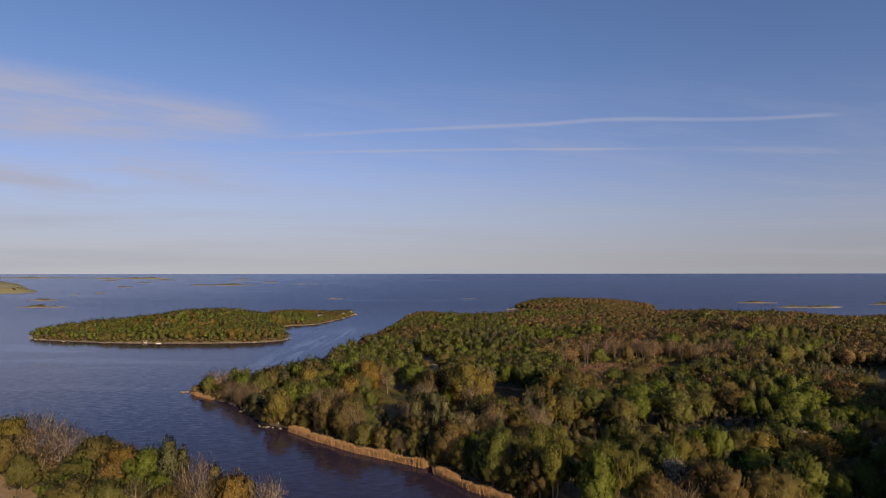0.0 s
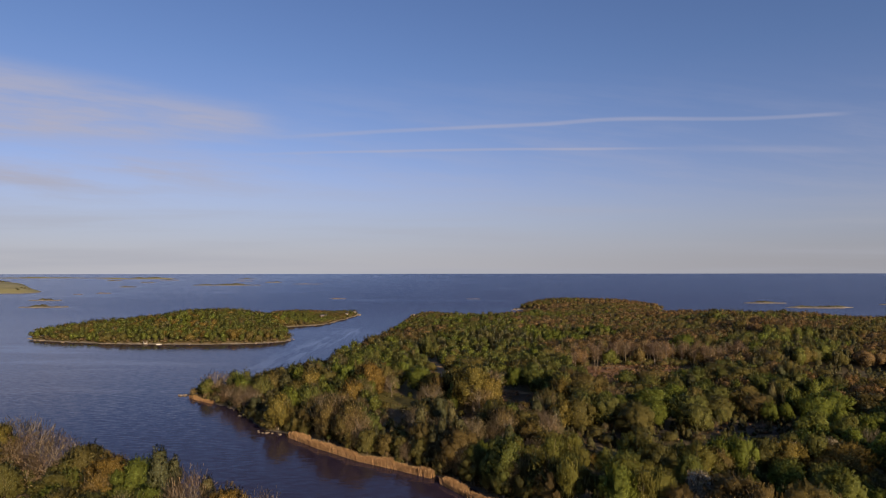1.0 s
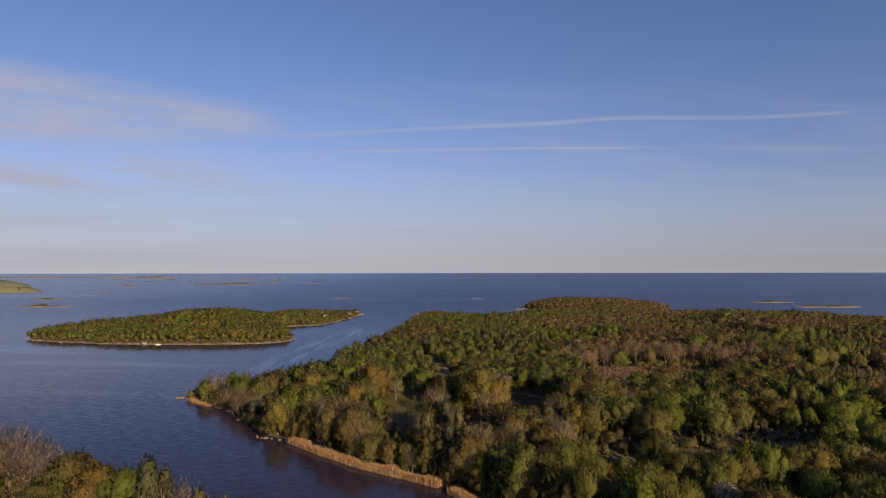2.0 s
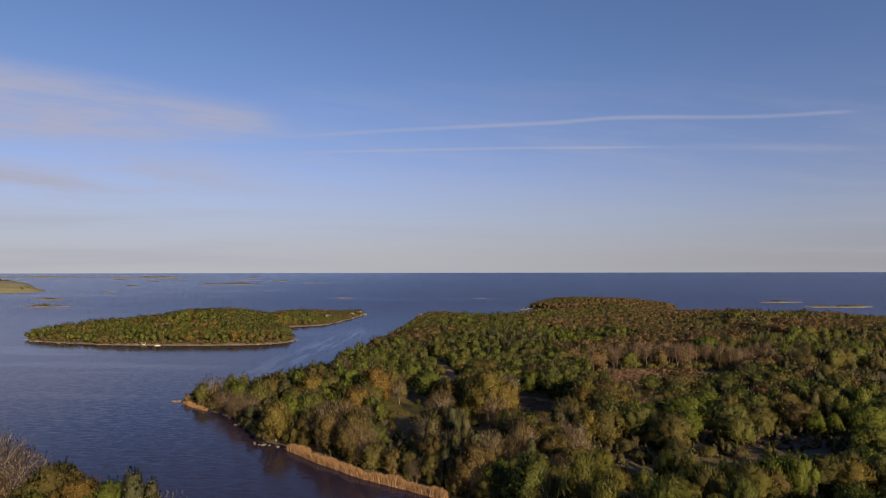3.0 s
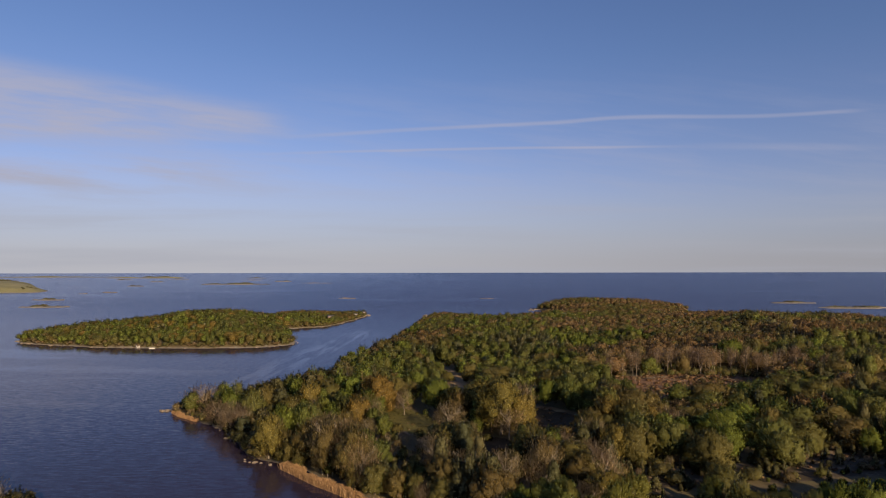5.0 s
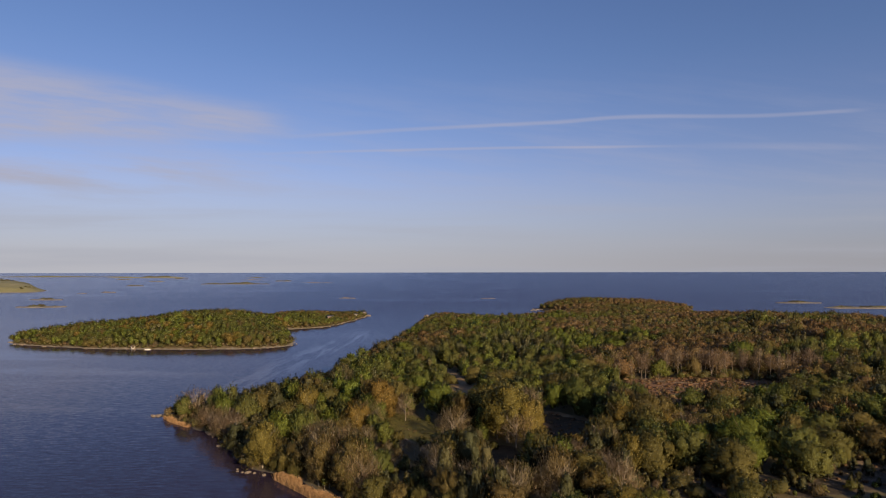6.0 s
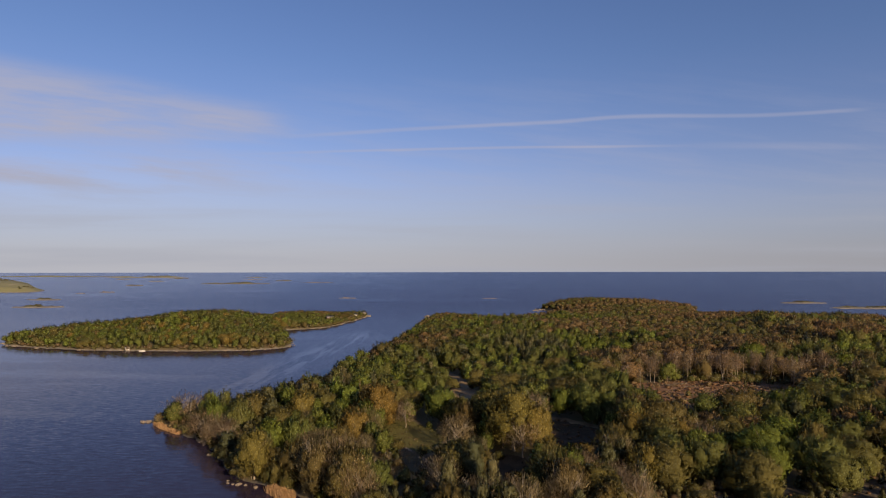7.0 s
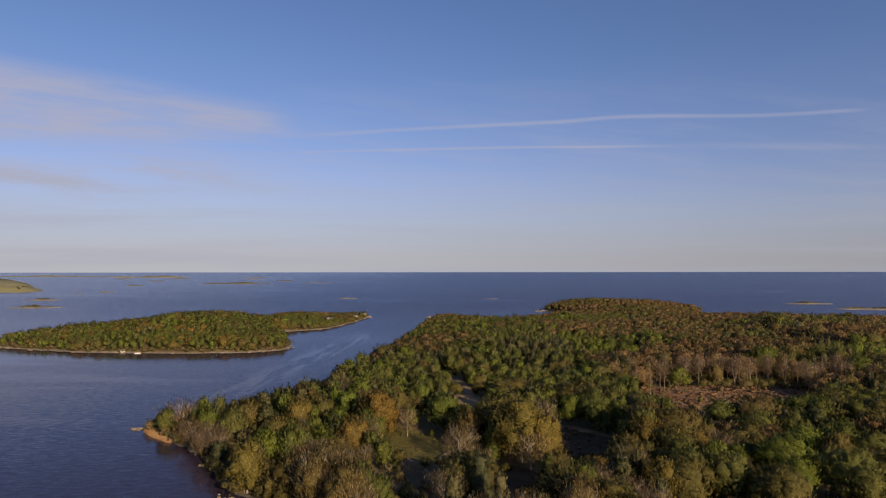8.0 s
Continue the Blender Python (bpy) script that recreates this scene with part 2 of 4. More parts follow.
# calm slicks and wind lanes damp the ripples
lanes = sea_noise(0.25, 1.0, 6, 0.035, 5.0)
broad = sea_noise(0.4, 1.0, -10, 0.006, 4.0)
wake = sea_noise(1.0, 0.10, 7, 0.16, 4.0)
sp = n.new("ShaderNodeSeparateXYZ"); l.new(co.outputs["Object"], sp.inputs[0])
px, py = sp.outputs[0], sp.outputs[1]
line = C("SUBTRACT", px, C("MULTIPLY_ADD", C("SUBTRACT", py, 294.0), 0.095, -98.0))
near_line = step(n, l, C("ABSOLUTE", line), 18.0, 3.0)
along = C("MULTIPLY", step(n, l, py, 250.0, 300.0), step(n, l, py, 540.0, 470.0))
wakes = C("MULTIPLY", C("MULTIPLY", near_line, along), step(n, l, wake.outputs[0], 0.45, 0.56))
sound = C("MULTIPLY", step(n, l, py, 480.0, 360.0), step(n, l, px, -80.0, -170.0))
calm = C("MAXIMUM", C("MULTIPLY", step(n, l, lanes.outputs[0], 0.48, 0.66), C("MULTIPLY_ADD", sound, 0.45, 0.12)), C("MULTIPLY", wakes, 0.68))
calm = C("MAXIMUM", calm, C("MULTIPLY", step(n, l, broad.outputs[0], 0.5, 0.7), 0.25))
open_sea = step(n, l, py, 230.0, 900.0)
amp = C("MULTIPLY", C("SUBTRACT", 1.0, calm), C("MULTIPLY_ADD", open_sea, 0.46, 0.16))
rip = sea_noise(0.7, 1.9, 12, 1.5, 3.0)
rp = n.new("ShaderNodeSeparateXYZ"); l.new(rip.outputs["Color"], rp.inputs[0])
crest = sea_noise(0.30, 1.5, -28, 0.75, 2.0)
sheltered = C("MULTIPLY", step(n, l, py, 420.0, 200.0), 0.30)
chop = C("MULTIPLY", C("SUBTRACT", crest.outputs[0], 0.5), sheltered)
nv = n.new("ShaderNodeCombineXYZ")
put(C("ADD", C("MULTIPLY", C("SUBTRACT", rp.outputs[0], 0.5), amp), C("MULTIPLY", chop, 0.5)), nv.inputs[0], l)
# normals lean to the camera, most far out, so water mirrors darker, higher sky
sky_lean = C("MULTIPLY", C("SUBTRACT", 1.0, C("MULTIPLY", calm, 0.8)), C("MULTIPLY", C("MULTIPLY_ADD", open_sea, -0.108, -0.047), step(n, l, px, -900.0, 100.0, 0.78, 1.0)))
put(C("ADD", C("ADD", C("MULTIPLY", C("SUBTRACT", rp.outputs[1], 0.5), amp), chop), sky_lean), nv.inputs[1], l)
nv.inputs[2].default_value = 1.0
nn = n.new("ShaderNodeVectorMath"); nn.operation = "NORMALIZE"
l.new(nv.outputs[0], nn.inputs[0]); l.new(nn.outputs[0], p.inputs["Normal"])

# bare rock and stones along the waterline, ragged at its upper edge
for shore_mat, top, fray, tone_of in ((M_GROUND, 0.22, 0.5, 0.4), (M_ISLAND, 0.5, 1.3, 0.8), (M_ISLE, 1.2, 1.4, 0.85), (M_COAST, 0.9, 1.6, 0.95)):
    n, l = shore_mat.node_tree.nodes, shore_mat.node_tree.links
    p = n["Principled BSDF"]
    old = p.inputs["Base Color"].links[0].from_socket
    pos = n.new("ShaderNodeNewGeometry")
    sp = n.new("ShaderNodeSeparateXYZ"); l.new(pos.outputs["Position"], sp.inputs[0])
    rag = add(n, "TexNoise", Scale=0.45, Detail=5.0); l.new(pos.outputs["Position"], rag.inputs["Vector"])
    fac = step(n, l, calc(n, l, "MULTIPLY_ADD", calc(n, l, "SUBTRACT", rag.outputs[0], 0.5), fray * 2, sp.outputs[2]), top + 0.15, top - 0.15)
    rk = ramp(n, [(0.35, (0.155 * tone_of, 0.138 * tone_of, 0.115 * tone_of)), (0.62, (0.295 * tone_of, 0.265 * tone_of, 0.225 * tone_of))])
    fine = add(n, "TexNoise", Scale=1.3, Detail=5.0); l.new(pos.outputs["Position"], fine.inputs["Vector"])
    l.new(fine.outputs[0], rk.inputs[0])
    mx = n.new("ShaderNodeMix"); mx.data_type = "RGBA"
    l.new(fac, mx.inputs[0]); l.new(old, mx.inputs[6]); l.new(rk.outputs[0], mx.inputs[7])
    l.new(mx.outputs[2], p.inputs["Base Color"])

# ---------------------------------------------------------------- geometry helpers


def mesh_np(name, verts, tris, material, tint=None, normals=None):
    me = bpy.data.meshes.new(name)
    me.vertices.add(len(verts))
    me.vertices.foreach_set("co", np.asarray(verts, np.float32).ravel())
    me.loops.add(tris.size)
    me.loops.foreach_set("vertex_index", tris.astype(np.int32).ravel())
    me.polygons.add(len(tris))
    me.polygons.foreach_set("loop_start", np.arange(0, tris.size, tris.shape[1], dtype=np.int32))
    if tint is not None:
        at = me.attributes.new("tint", "FLOAT", "POINT")
        at.data.foreach_set("value", np.asarray(tint, np.float32))
    me.update(calc_edges=True)
    if normals is not None:
        me.polygons.foreach_set("use_smooth", np.ones(len(tris), bool))
        me.normals_split_custom_set_from_vertices(np.asarray(normals, np.float32))
    me.materials.append(material)
    return me


def inside(poly, x, y):
    r = np.zeros(x.shape, bool)
    for (ax, ay), (bx, by) in zip(poly, np.roll(poly, -1, 0)):
        c = (ay > y) != (by > y)
        r ^= c & (x < (bx - ax) * (y - ay) / (by - ay + 1e-9) + ax)
    return r


def signed(poly, x, y):
    """Distance to the outline, positive inside."""
    d = np.full(x.shape, 1e9)
    for (ax, ay), (bx, by) in zip(poly, np.roll(poly, -1, 0)):
        ex, ey = bx - ax, by - ay
        t = np.clip(((x - ax) * ex + (y - ay) * ey) / (ex * ex + ey * ey + 1e-9), 0, 1)
        d = np.minimum(d, np.hypot(x - ax - t * ex, y - ay - t * ey))
    return np.where(inside(poly, x, y), d, -d)


def rounded(points, rough=1.5, seed=1):
    """A shoreline: the corner points joined by a smooth curve and made uneven."""
    rng = np.random.default_rng(seed)
    p = np.array(points, float)
    for k in range(3):
        q = np.roll(p, -1, 0)
        p = np.stack([0.75 * p + 0.25 * q, 0.25 * p + 0.75 * q], 1).reshape(-1, 2)
    return p + rng.normal(0, rough, p.shape) * 0.5


def lump(x, y, s, seed):
    """Smooth noise between -1 and 1 from a few crossed waves."""
    rng = np.random.default_rng(seed)
    v = np.zeros(np.shape(x))
    for k in range(6):
        a, ph, f = rng.uniform(0, 6.28), rng.uniform(0, 6.28), s * rng.uniform(0.6, 1.6)
        v = v + np.sin((x * np.cos(a) + y * np.sin(a)) * f + ph)
    return v / 3.2


class Land:
    def __init__(self, points, hills=(), base=2.5, rise=0.10, seed=1, rough=1.5):
        self.poly, self.hills, self.base, self.rise, self.seed = rounded(points, rough, seed), hills, base, rise, seed

    def dist(self, x, y):
        return signed(self.poly, x, y)

    def height(self, x, y, d=None):
        d = self.dist(x, y) if d is None else d
        z = 0.9 * np.clip(d / 2.5, 0, 1) + (self.base - 0.9) * (1 - np.exp(-np.maximum(d - 1.5, 0) / 14)) + np.minimum(d, 0) * 0.4
        for hx, hy, r, h in self.hills:
            z = z + np.clip(d / 12, 0, 1) * h * np.exp(-((x - hx) ** 2 + (y - hy) ** 2) / (r * r))
        return z + np.clip(d / 10, 0, 1) * 0.7 * lump(x, y, 0.06, self.seed)

    def mesh(self, name, step, material):
        lo, hi = self.poly.min(0) - 12, self.poly.max(0) + 12
        xs, ys = np.arange(lo[0], hi[0], step), np.arange(lo[1], hi[1], step)
        gx, gy = np.meshgrid(xs, ys)
        d = self.dist(gx, gy)
        z = np.maximum(self.height(gx, gy, d), -2.0)
        idx = np.arange(gx.size).reshape(gx.shape)
        quads = np.stack([idx[:-1, :-1], idx[:-1, 1:], idx[1:, 1:], idx[1:, :-1]], -1).reshape(-1, 4)
        quads = quads[(d.ravel()[quads] > -9).any(1)]
        used = np.unique(quads)
        remap = np.full(gx.size, -1); remap[used] = np.arange(len(used))
        v = np.stack([gx.ravel(), gy.ravel(), z.ravel()], 1)[used]
        me = mesh_np(name, v, remap[quads], material)
        me.polygons.foreach_set("use_smooth", np.ones(len(quads), bool))
        return tagged(new(name, me), kind="structure")


def patch(name, land, outline, material, step_m=1.5, up=0.06):
    """A piece of open ground that lies on the land."""
    poly = rounded(outline, 0.8, 4)
    lo, hi = poly.min(0) - 2, poly.max(0) + 2
    gx, gy = np.meshgrid(np.arange(lo[0], hi[0], step_m), np.arange(lo[1], hi[1], step_m))
    d = signed(poly, gx, gy)
    z = land.height(gx, gy) + np.clip(d + 0.6, -0.6, 0.6) / 0.6 * up
    idx = np.arange(gx.size).reshape(gx.shape)
    quads = np.stack([idx[:-1, :-1], idx[:-1, 1:], idx[1:, 1:], idx[1:, :-1]], -1).reshape(-1, 4)
    quads = quads[(d.ravel()[quads] > -1.5).any(1)]
    used = np.unique(quads)
    remap = np.full(gx.size, -1); remap[used] = np.arange(len(used))
    me = mesh_np(name, np.stack([gx.ravel(), gy.ravel(), z.ravel()], 1)[used], remap[quads], material)
    me.polygons.foreach_set("use_smooth", np.ones(len(quads), bool))
    return tagged(new(name, me), kind="structure")


# ---------------------------------------------------------------- sea and land
v = np.array([(-7000, -400, 0), (7000, -400, 0), (7000, 4950, 0), (-7000, 4950, 0)], float)
tagged(new("water", mesh_np("water", v, np.array([[0, 1, 2, 3]]), M_WATER)), "deep blue rippled sea with wind streaks reaching the horizon", "sea", kind="structure")

PENINSULA = Land([(-106, 249.5), (-104.5, 246), (-97, 240.5), (-83, 230.5), (-67, 210.5), (-58.2, 195.6), (-47.4, 192.3), (-36, 181), (-23, 169.5), (-11, 162), (-3, 156), (0, 152.5), (8, 141), (14, 135), (40, 100), (120, 55), (500, 30), (800, 300),
                  (640, 530), (420, 545), (290, 575), (232, 630), (240, 720), (267, 750), (240, 800), (190, 840), (130, 830), (95, 790), (80, 752), (110, 700), (96, 640), (50, 622), (0, 632), (-37, 662), (-34, 610), (-42, 540), (-44, 450), (-56, 330), (-66, 275), (-92, 258)],
                 [(172, 785, 52, 5.5), (42, 176, 11, 1.6), (84, 186, 16, 1.5)], base=3.0, seed=3)
ISLAND = Land([(-305, 436), (-247, 415), (-206, 409), (-148, 410), (-123, 416), (-110, 430), (-118, 455), (-135, 482), (-148, 515), (-141, 528), (-115, 543), (-104, 596), (-98, 660), (-108, 668), (-150, 645), (-200, 600), (-262, 510), (-304, 458)],
              [(-196, 492, 56, 9), (-150, 600, 40, 2)], seed=5)
NEAR_ISLAND = Land([(-300, 260), (-160, 192), (-122, 172), (-92, 154), (-66, 139), (-46, 126), (-32, 116), (-24, 104), (-34, 70), (-100, 40), (-300, 60)], [], base=3.4, seed=7)
LANDS = [("ground_peninsula", PENINSULA, 3.6), ("ground_island", ISLAND, 4.0), ("ground_near_island", NEAR_ISLAND, 3.0)]
for nm, land, size in LANDS:
    land.mesh(nm, size, M_ISLAND if land is ISLAND else M_GROUND)

MEADOW = [(-27, 243), (-16, 234), (-8, 221), (-13, 208), (-24, 216), (-30, 230)]
FIELD = [(19, 246), (36, 230), (31, 211), (15, 211)]
DELL = [(3, 212), (13, 203), (11, 190), (2, 194)]
SLOPE_GROUND = [(58, 300), (96, 303), (128, 306), (122, 288), (100, 280), (84, 264), (70, 254), (58, 258), (55, 278)]
TRACK = [(-17, 330), (-10, 326), (2, 272), (-4, 258), (-10, 262), (-9, 292)]
SLAB = [(30, 181), (43, 184), (51, 177), (47, 168), (36, 169)]
LEDGE = [(55, 184), (66, 186), (87, 195), (103, 184), (98, 176), (79, 175), (64, 172)]
STRIP = [(150, 290), (225, 290), (200, 224), (160, 218), (138, 236)]
HOLLOW = [(-31, 214), (-16, 203), (-11, 184), (-27, 182), (-34, 200)]
YARD = [(-114, 146), (-99, 144), (-84, 124), (-88, 114), (-104, 114)]
OPEN = [np.array(q, float) for q in (MEADOW, FIELD, DELL, SLOPE_GROUND, TRACK, SLAB, LEDGE, YARD, HOLLOW)]
patch("meadow", PENINSULA, MEADOW, M_GRASS)
patch("field", PENINSULA, FIELD, M_SHADED_SOIL)
patch("field_path", PENINSULA, [(19, 246.5), (25.5, 243.5), (31, 237.5), (36.5, 230.5), (34.8, 229.6), (29, 235.8), (24.5, 241), (18.5, 244)], M_PATHGRIT, 0.7, 0.12)
patch("dell", PENINSULA, DELL, M_SHADED_SOIL)
patch("bracken_slope", PENINSULA, SLOPE_GROUND, M_BRACKEN)
patch("rocky_track", PENINSULA, TRACK, M_PATHGRIT)
patch("rock_slab", PENINSULA, SLAB, M_SLAB)
patch("rock_ledge", PENINSULA, LEDGE, M_SLAB)
patch("yard", NEAR_ISLAND, YARD, M_PATHGRIT)


def islet(x, y, length, depth, high, seed, material=M_ISLE):
    """A low skerry: bare uneven rock at the water, a little turf on its back."""
    rng = np.random.default_rng(seed)
    rings, sides = 14, 72
    ph = rng.uniform(0, 6.28, 8)
    f, a = np.meshgrid(np.linspace(1, 0, rings), np.arange(sides) * 2 * np.pi / sides, indexing="ij")
    r = f * (1 + sum((0.20 / (j + 1.6)) * np.sin(a * (j + 2) + ph[j]) for j in range(7)))
    px, py = np.cos(a) * length / 2 * r, np.sin(a) * depth / 2 * r
    hump = 0.62 + 0.30 * np.sin(px * 11 / length + ph[0]) + 0.22 * np.sin(px * 23 / length + py * 9 / depth + ph[1])
    z = high * np.clip((1 - f) / 0.5, 0, 1) ** 0.75 * np.maximum(hump, 0.18) + 0.08 * high * rng.normal(0, 1, f.shape) * (f < 0.99) - 0.5 * (f > 0.99)
    v = np.stack([x + px, y + py, z], 2).reshape(-1, 3)
    i, k = np.meshgrid(np.arange(rings - 1), np.arange(sides), indexing="ij")
    k2 = (k + 1) % sides
    fs = np.stack([i * sides + k, i * sides + k2, (i + 1) * sides + k2, (i + 1) * sides + k], 2).reshape(-1, 4)
    me = mesh_np("ground_islet", v, fs, material)
    me.polygons.foreach_set("use_smooth", np.ones(len(fs), bool))
    top = v[(f.ravel() < 0.62) & (z.ravel() > high * 0.45)]
    return tagged(new("ground_islet", me), "low rocky skerry with a little turf in the sea", "islet", kind="structure"), top


ISLETS = [(-528, 787, 56, 26, 2.6), (-632, 951, 52, 26, 2.4), (-852, 1605, 52, 26, 2.4), (-693, 1214, 32, 18, 1.7), (-712, 1163, 16, 10, 1.0), (-646, 1765, 185, 45, 4.4), (-606, 2100, 60, 25, 3.0),
          (-444, 1885, 90, 22, 1.5), (-182, 996, 29, 12, 1.4), (-1310, 2365, 70, 25, 3.0), (-1144, 2475, 80, 25, 3.0), (448, 875, 56, 26, 2.2), (467, 775, 92, 24, 2.4), (612, 833, 60, 24, 2.6), (38, 990, 26, 8, 0.6),
          (-905, 2700, 90, 25, 3), (-1500, 3000, 180, 40, 5), (-1020, 2050, 60, 22, 2.2), (-780, 2300, 70, 20, 2.0)]
SCRUB = []
for k, (x, y, length, depth, high) in enumerate(ISLETS):
    _, top = islet(x, y, length, depth, high, 60 + k, M_ROCK if high < 2.1 else M_ISLE)
    if high >= 2.1:
        SCRUB += [tuple(q) for q in top[::9]]
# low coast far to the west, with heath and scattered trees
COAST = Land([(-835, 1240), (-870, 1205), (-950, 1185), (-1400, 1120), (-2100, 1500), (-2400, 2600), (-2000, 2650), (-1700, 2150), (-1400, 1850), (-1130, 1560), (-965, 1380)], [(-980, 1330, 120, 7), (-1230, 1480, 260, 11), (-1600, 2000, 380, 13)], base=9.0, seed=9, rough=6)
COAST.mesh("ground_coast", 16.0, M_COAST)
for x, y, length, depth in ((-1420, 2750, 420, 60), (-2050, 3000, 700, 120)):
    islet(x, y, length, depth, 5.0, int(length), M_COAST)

# ---------------------------------------------------------------- trees


SHAPE = {"snag": (0.34, 0.17, 36, 0.09), "gold": (0.10, 0.42, 64, 0.115), "lime": (0.10, 0.27, 46, 0.09), "aspen": (0.36, 0.21, 40, 0.08), "birch": (0.20, 0.25, 44, 0.085), "oak": (0.10, 0.43, 64, 0.115), "pine": (0.06, 0.23, 46, 0.085), "bare": (0.16, 0.42, 50, 0.12), "blossom": (0.15, 0.42, 40, 0.11), "bush": (0.0, 0.55, 30, 0.16)}
SHAPE["russet"] = (0.12, 0.40, 60, 0.115)
SHAPE["birch_broad"] = SHAPE["lime_broad"] = (0.12, 0.44, 66, 0.11)


def ico(level):
    """Corners and triangles of a small round form."""
    bm = bmesh.new()
    bmesh.ops.create_icosphere(bm, subdivisions=level, radius=1.0)
    v = np.array([q.co[:] for q in bm.verts]); t = np.array([[q.index for q in f.verts] for f in bm.faces])
    bm.free()
    return v, t


ICO = ico(1)
TALL = {"oak": 1.15, "russet": 1.15, "gold": 1.2, "bush": 1.0, "blossom": 1.0, "birch_broad": 1.25, "lime_broad": 1.25}


def crown_points(kind, n, rng, clumps=64):
    """Leaf places and outward directions for a crown of unit height, standing on z = 0, and the clumps that carry them."""
    low, wide, k, blob = SHAPE[kind]
    reach = wide + blob
    full, k = k, min(k, clumps)
    blob = blob * (full / k) ** 0.4
    tall = TALL.get(kind, 1.6 if k > 12 else 1.35)
    u = (np.arange(k) + rng.uniform(0, 1, k)) / k; a = rng.uniform(0, 6.283) + 2.4 * np.arange(k) + rng.normal(0, 0.5, k)
    size = blob * rng.uniform(0.75, 1.3, k)
    zc = low + size * 0.6 + (1 - low - size * (0.6 + 0.8 * tall)) * u
    if kind == "pine":
        rad = wide * (1.08 - 0.95 * u) * rng.uniform(0.35, 1, k)
    elif kind == "bush":
        rad = wide * np.sqrt(np.maximum(0.02, 1 - u * u)) * np.sqrt(rng.uniform(0, 1, k))
    else:
        rad = np.maximum(reach - 1.05 * size, 0.25 * reach) * np.sqrt(np.maximum(0.04, 1 - (1.75 * u - 0.75) ** 2)) * rng.uniform(0.25, 1, k) ** 0.35 * rng.uniform(0.85, 1.08, k)
    cen = np.stack([rad * np.cos(a), rad * np.sin(a), zc], 1)
    w = size ** 2; w /= w.sum()
    pick = rng.choice(k, n, p=w)
    dirs = rng.normal(0, 1, (n, 3)); dirs[:, 2] = np.abs(dirs[:, 2]) * 1.0 - 0.35
    dirs /= np.linalg.norm(dirs, axis=1)[:, None]
    span = (0.3, 1.25) if kind in ("bare", "snag") else (0.80, 1.12)
    p = cen[pick] + dirs * size[pick][:, None] * rng.uniform(*span, n)[:, None] * np.array([1, 1, tall])
    whole = (p - np.array([0, 0, 0.40])) * np.array([1 / wide, 1 / wide, 1.7])
    whole /= np.linalg.norm(whole, axis=1)[:, None] + 1e-6
    out = 0.6 * dirs + whole
    p[:, 2] = np.clip(p[:, 2], low * 0.5, 1.03)
    return p, out / np.linalg.norm(out, axis=1)[:, None], cen, size, tall


def clump_tris(kind, cen, size, tall, rng, hearts):
    """The dense heart of the crown and of some clumps: small uneven round forms deep among the sprigs."""
    low, wide, _, blob = SHAPE[kind]
    keep = rng.permutation(len(cen))[:hearts]
    cen, size = cen[keep], size[keep] * 0.88
    if kind not in ("pine", "aspen"):
        cen = np.concatenate([cen, [[0, 0, low + (1 - low) * 0.46]]]); size = np.append(size, (wide + blob) * 0.60)
    k = len(cen)
    iv, it = ICO
    a = rng.uniform(0, 6.283, k)
    c, q = np.cos(a)[:, None], np.sin(a)[:, None]
    d = np.stack([iv[:, 0] * c - iv[:, 1] * q, iv[:, 0] * q + iv[:, 1] * c, np.broadcast_to(iv[:, 2], (k, len(iv)))], 2)
    v = cen[:, None] + d * size[:, None, None] * (1 + rng.normal(0, 0.16, (k, len(iv), 1))) * np.array([1, 1, tall])
    v[:, :, 2] = np.clip(v[:, :, 2], low * 0.5, 0.92)
    whole = (v - np.array([0, 0, 0.40])) * np.array([1 / wide, 1 / wide, 1.7])
    nr = 0.7 * d + whole / (np.linalg.norm(whole, axis=2)[:, :, None] + 1e-6)
    nr /= np.linalg.norm(nr, axis=2)[:, :, None] + 1e-6
    return v[:, it].reshape(-1, 3), nr[:, it].reshape(-1, 3)


def sprig_tris(p, out, size, rng, slim=0.30):
    """Leafy sprigs that fan out and up from inside the crown, some tapering to a tip, some broadening."""
    n = len(p)
    d = out * 0.5 + np.array([0, 0, 0.7]) + rng.normal(0, 0.30, (n, 3))
    d /= np.linalg.norm(d, axis=1)[:, None]
    side = np.cross(d, rng.normal(0, 1, (n, 3)))
    side /= np.linalg.norm(side, axis=1)[:, None] + 1e-6
    s = (size * rng.uniform(0.6, 1.4, n))[:, None]
    flip = np.where(rng.uniform(0, 1, n) < 0.55, 1.0, -1.0)[:, None]
    w = side * s * slim
    v = np.stack([p - d * s * 0.6 * flip - w * flip, p - d * s * 0.6 * flip + w * flip, p + d * s * 0.6 * flip], 1)
    nr = out + 0.35 * np.where(((side := np.cross(d, side)) * out).sum(1)[:, None] > 0, side, -side) + rng.normal(0, 0.12, (n, 3))
    return v.reshape(-1, 3), np.repeat(nr / np.linalg.norm(nr, axis=1)[:, None], 3, 0)


def twig_tris(p, out, low, rng, width):
    """Thin tapering twigs that fan out and up from the limbs."""
    root = np.array([0, 0, low]) + (p - np.array([0, 0, low])) * rng.uniform(0.62, 0.9, len(p))[:, None] + rng.normal(0, 0.018, p.shape)
    w = rng.normal(0, 1, p.shape); w /= np.linalg.norm(w, axis=1)[:, None]
    side = np.cross(w, p - root)
    w = np.where((side * out).sum(1)[:, None] > 0, w, -w)
    return np.stack([root - w * width, root + w * width, p], 1).reshape(-1, 3), np.repeat(out, 3, 0)


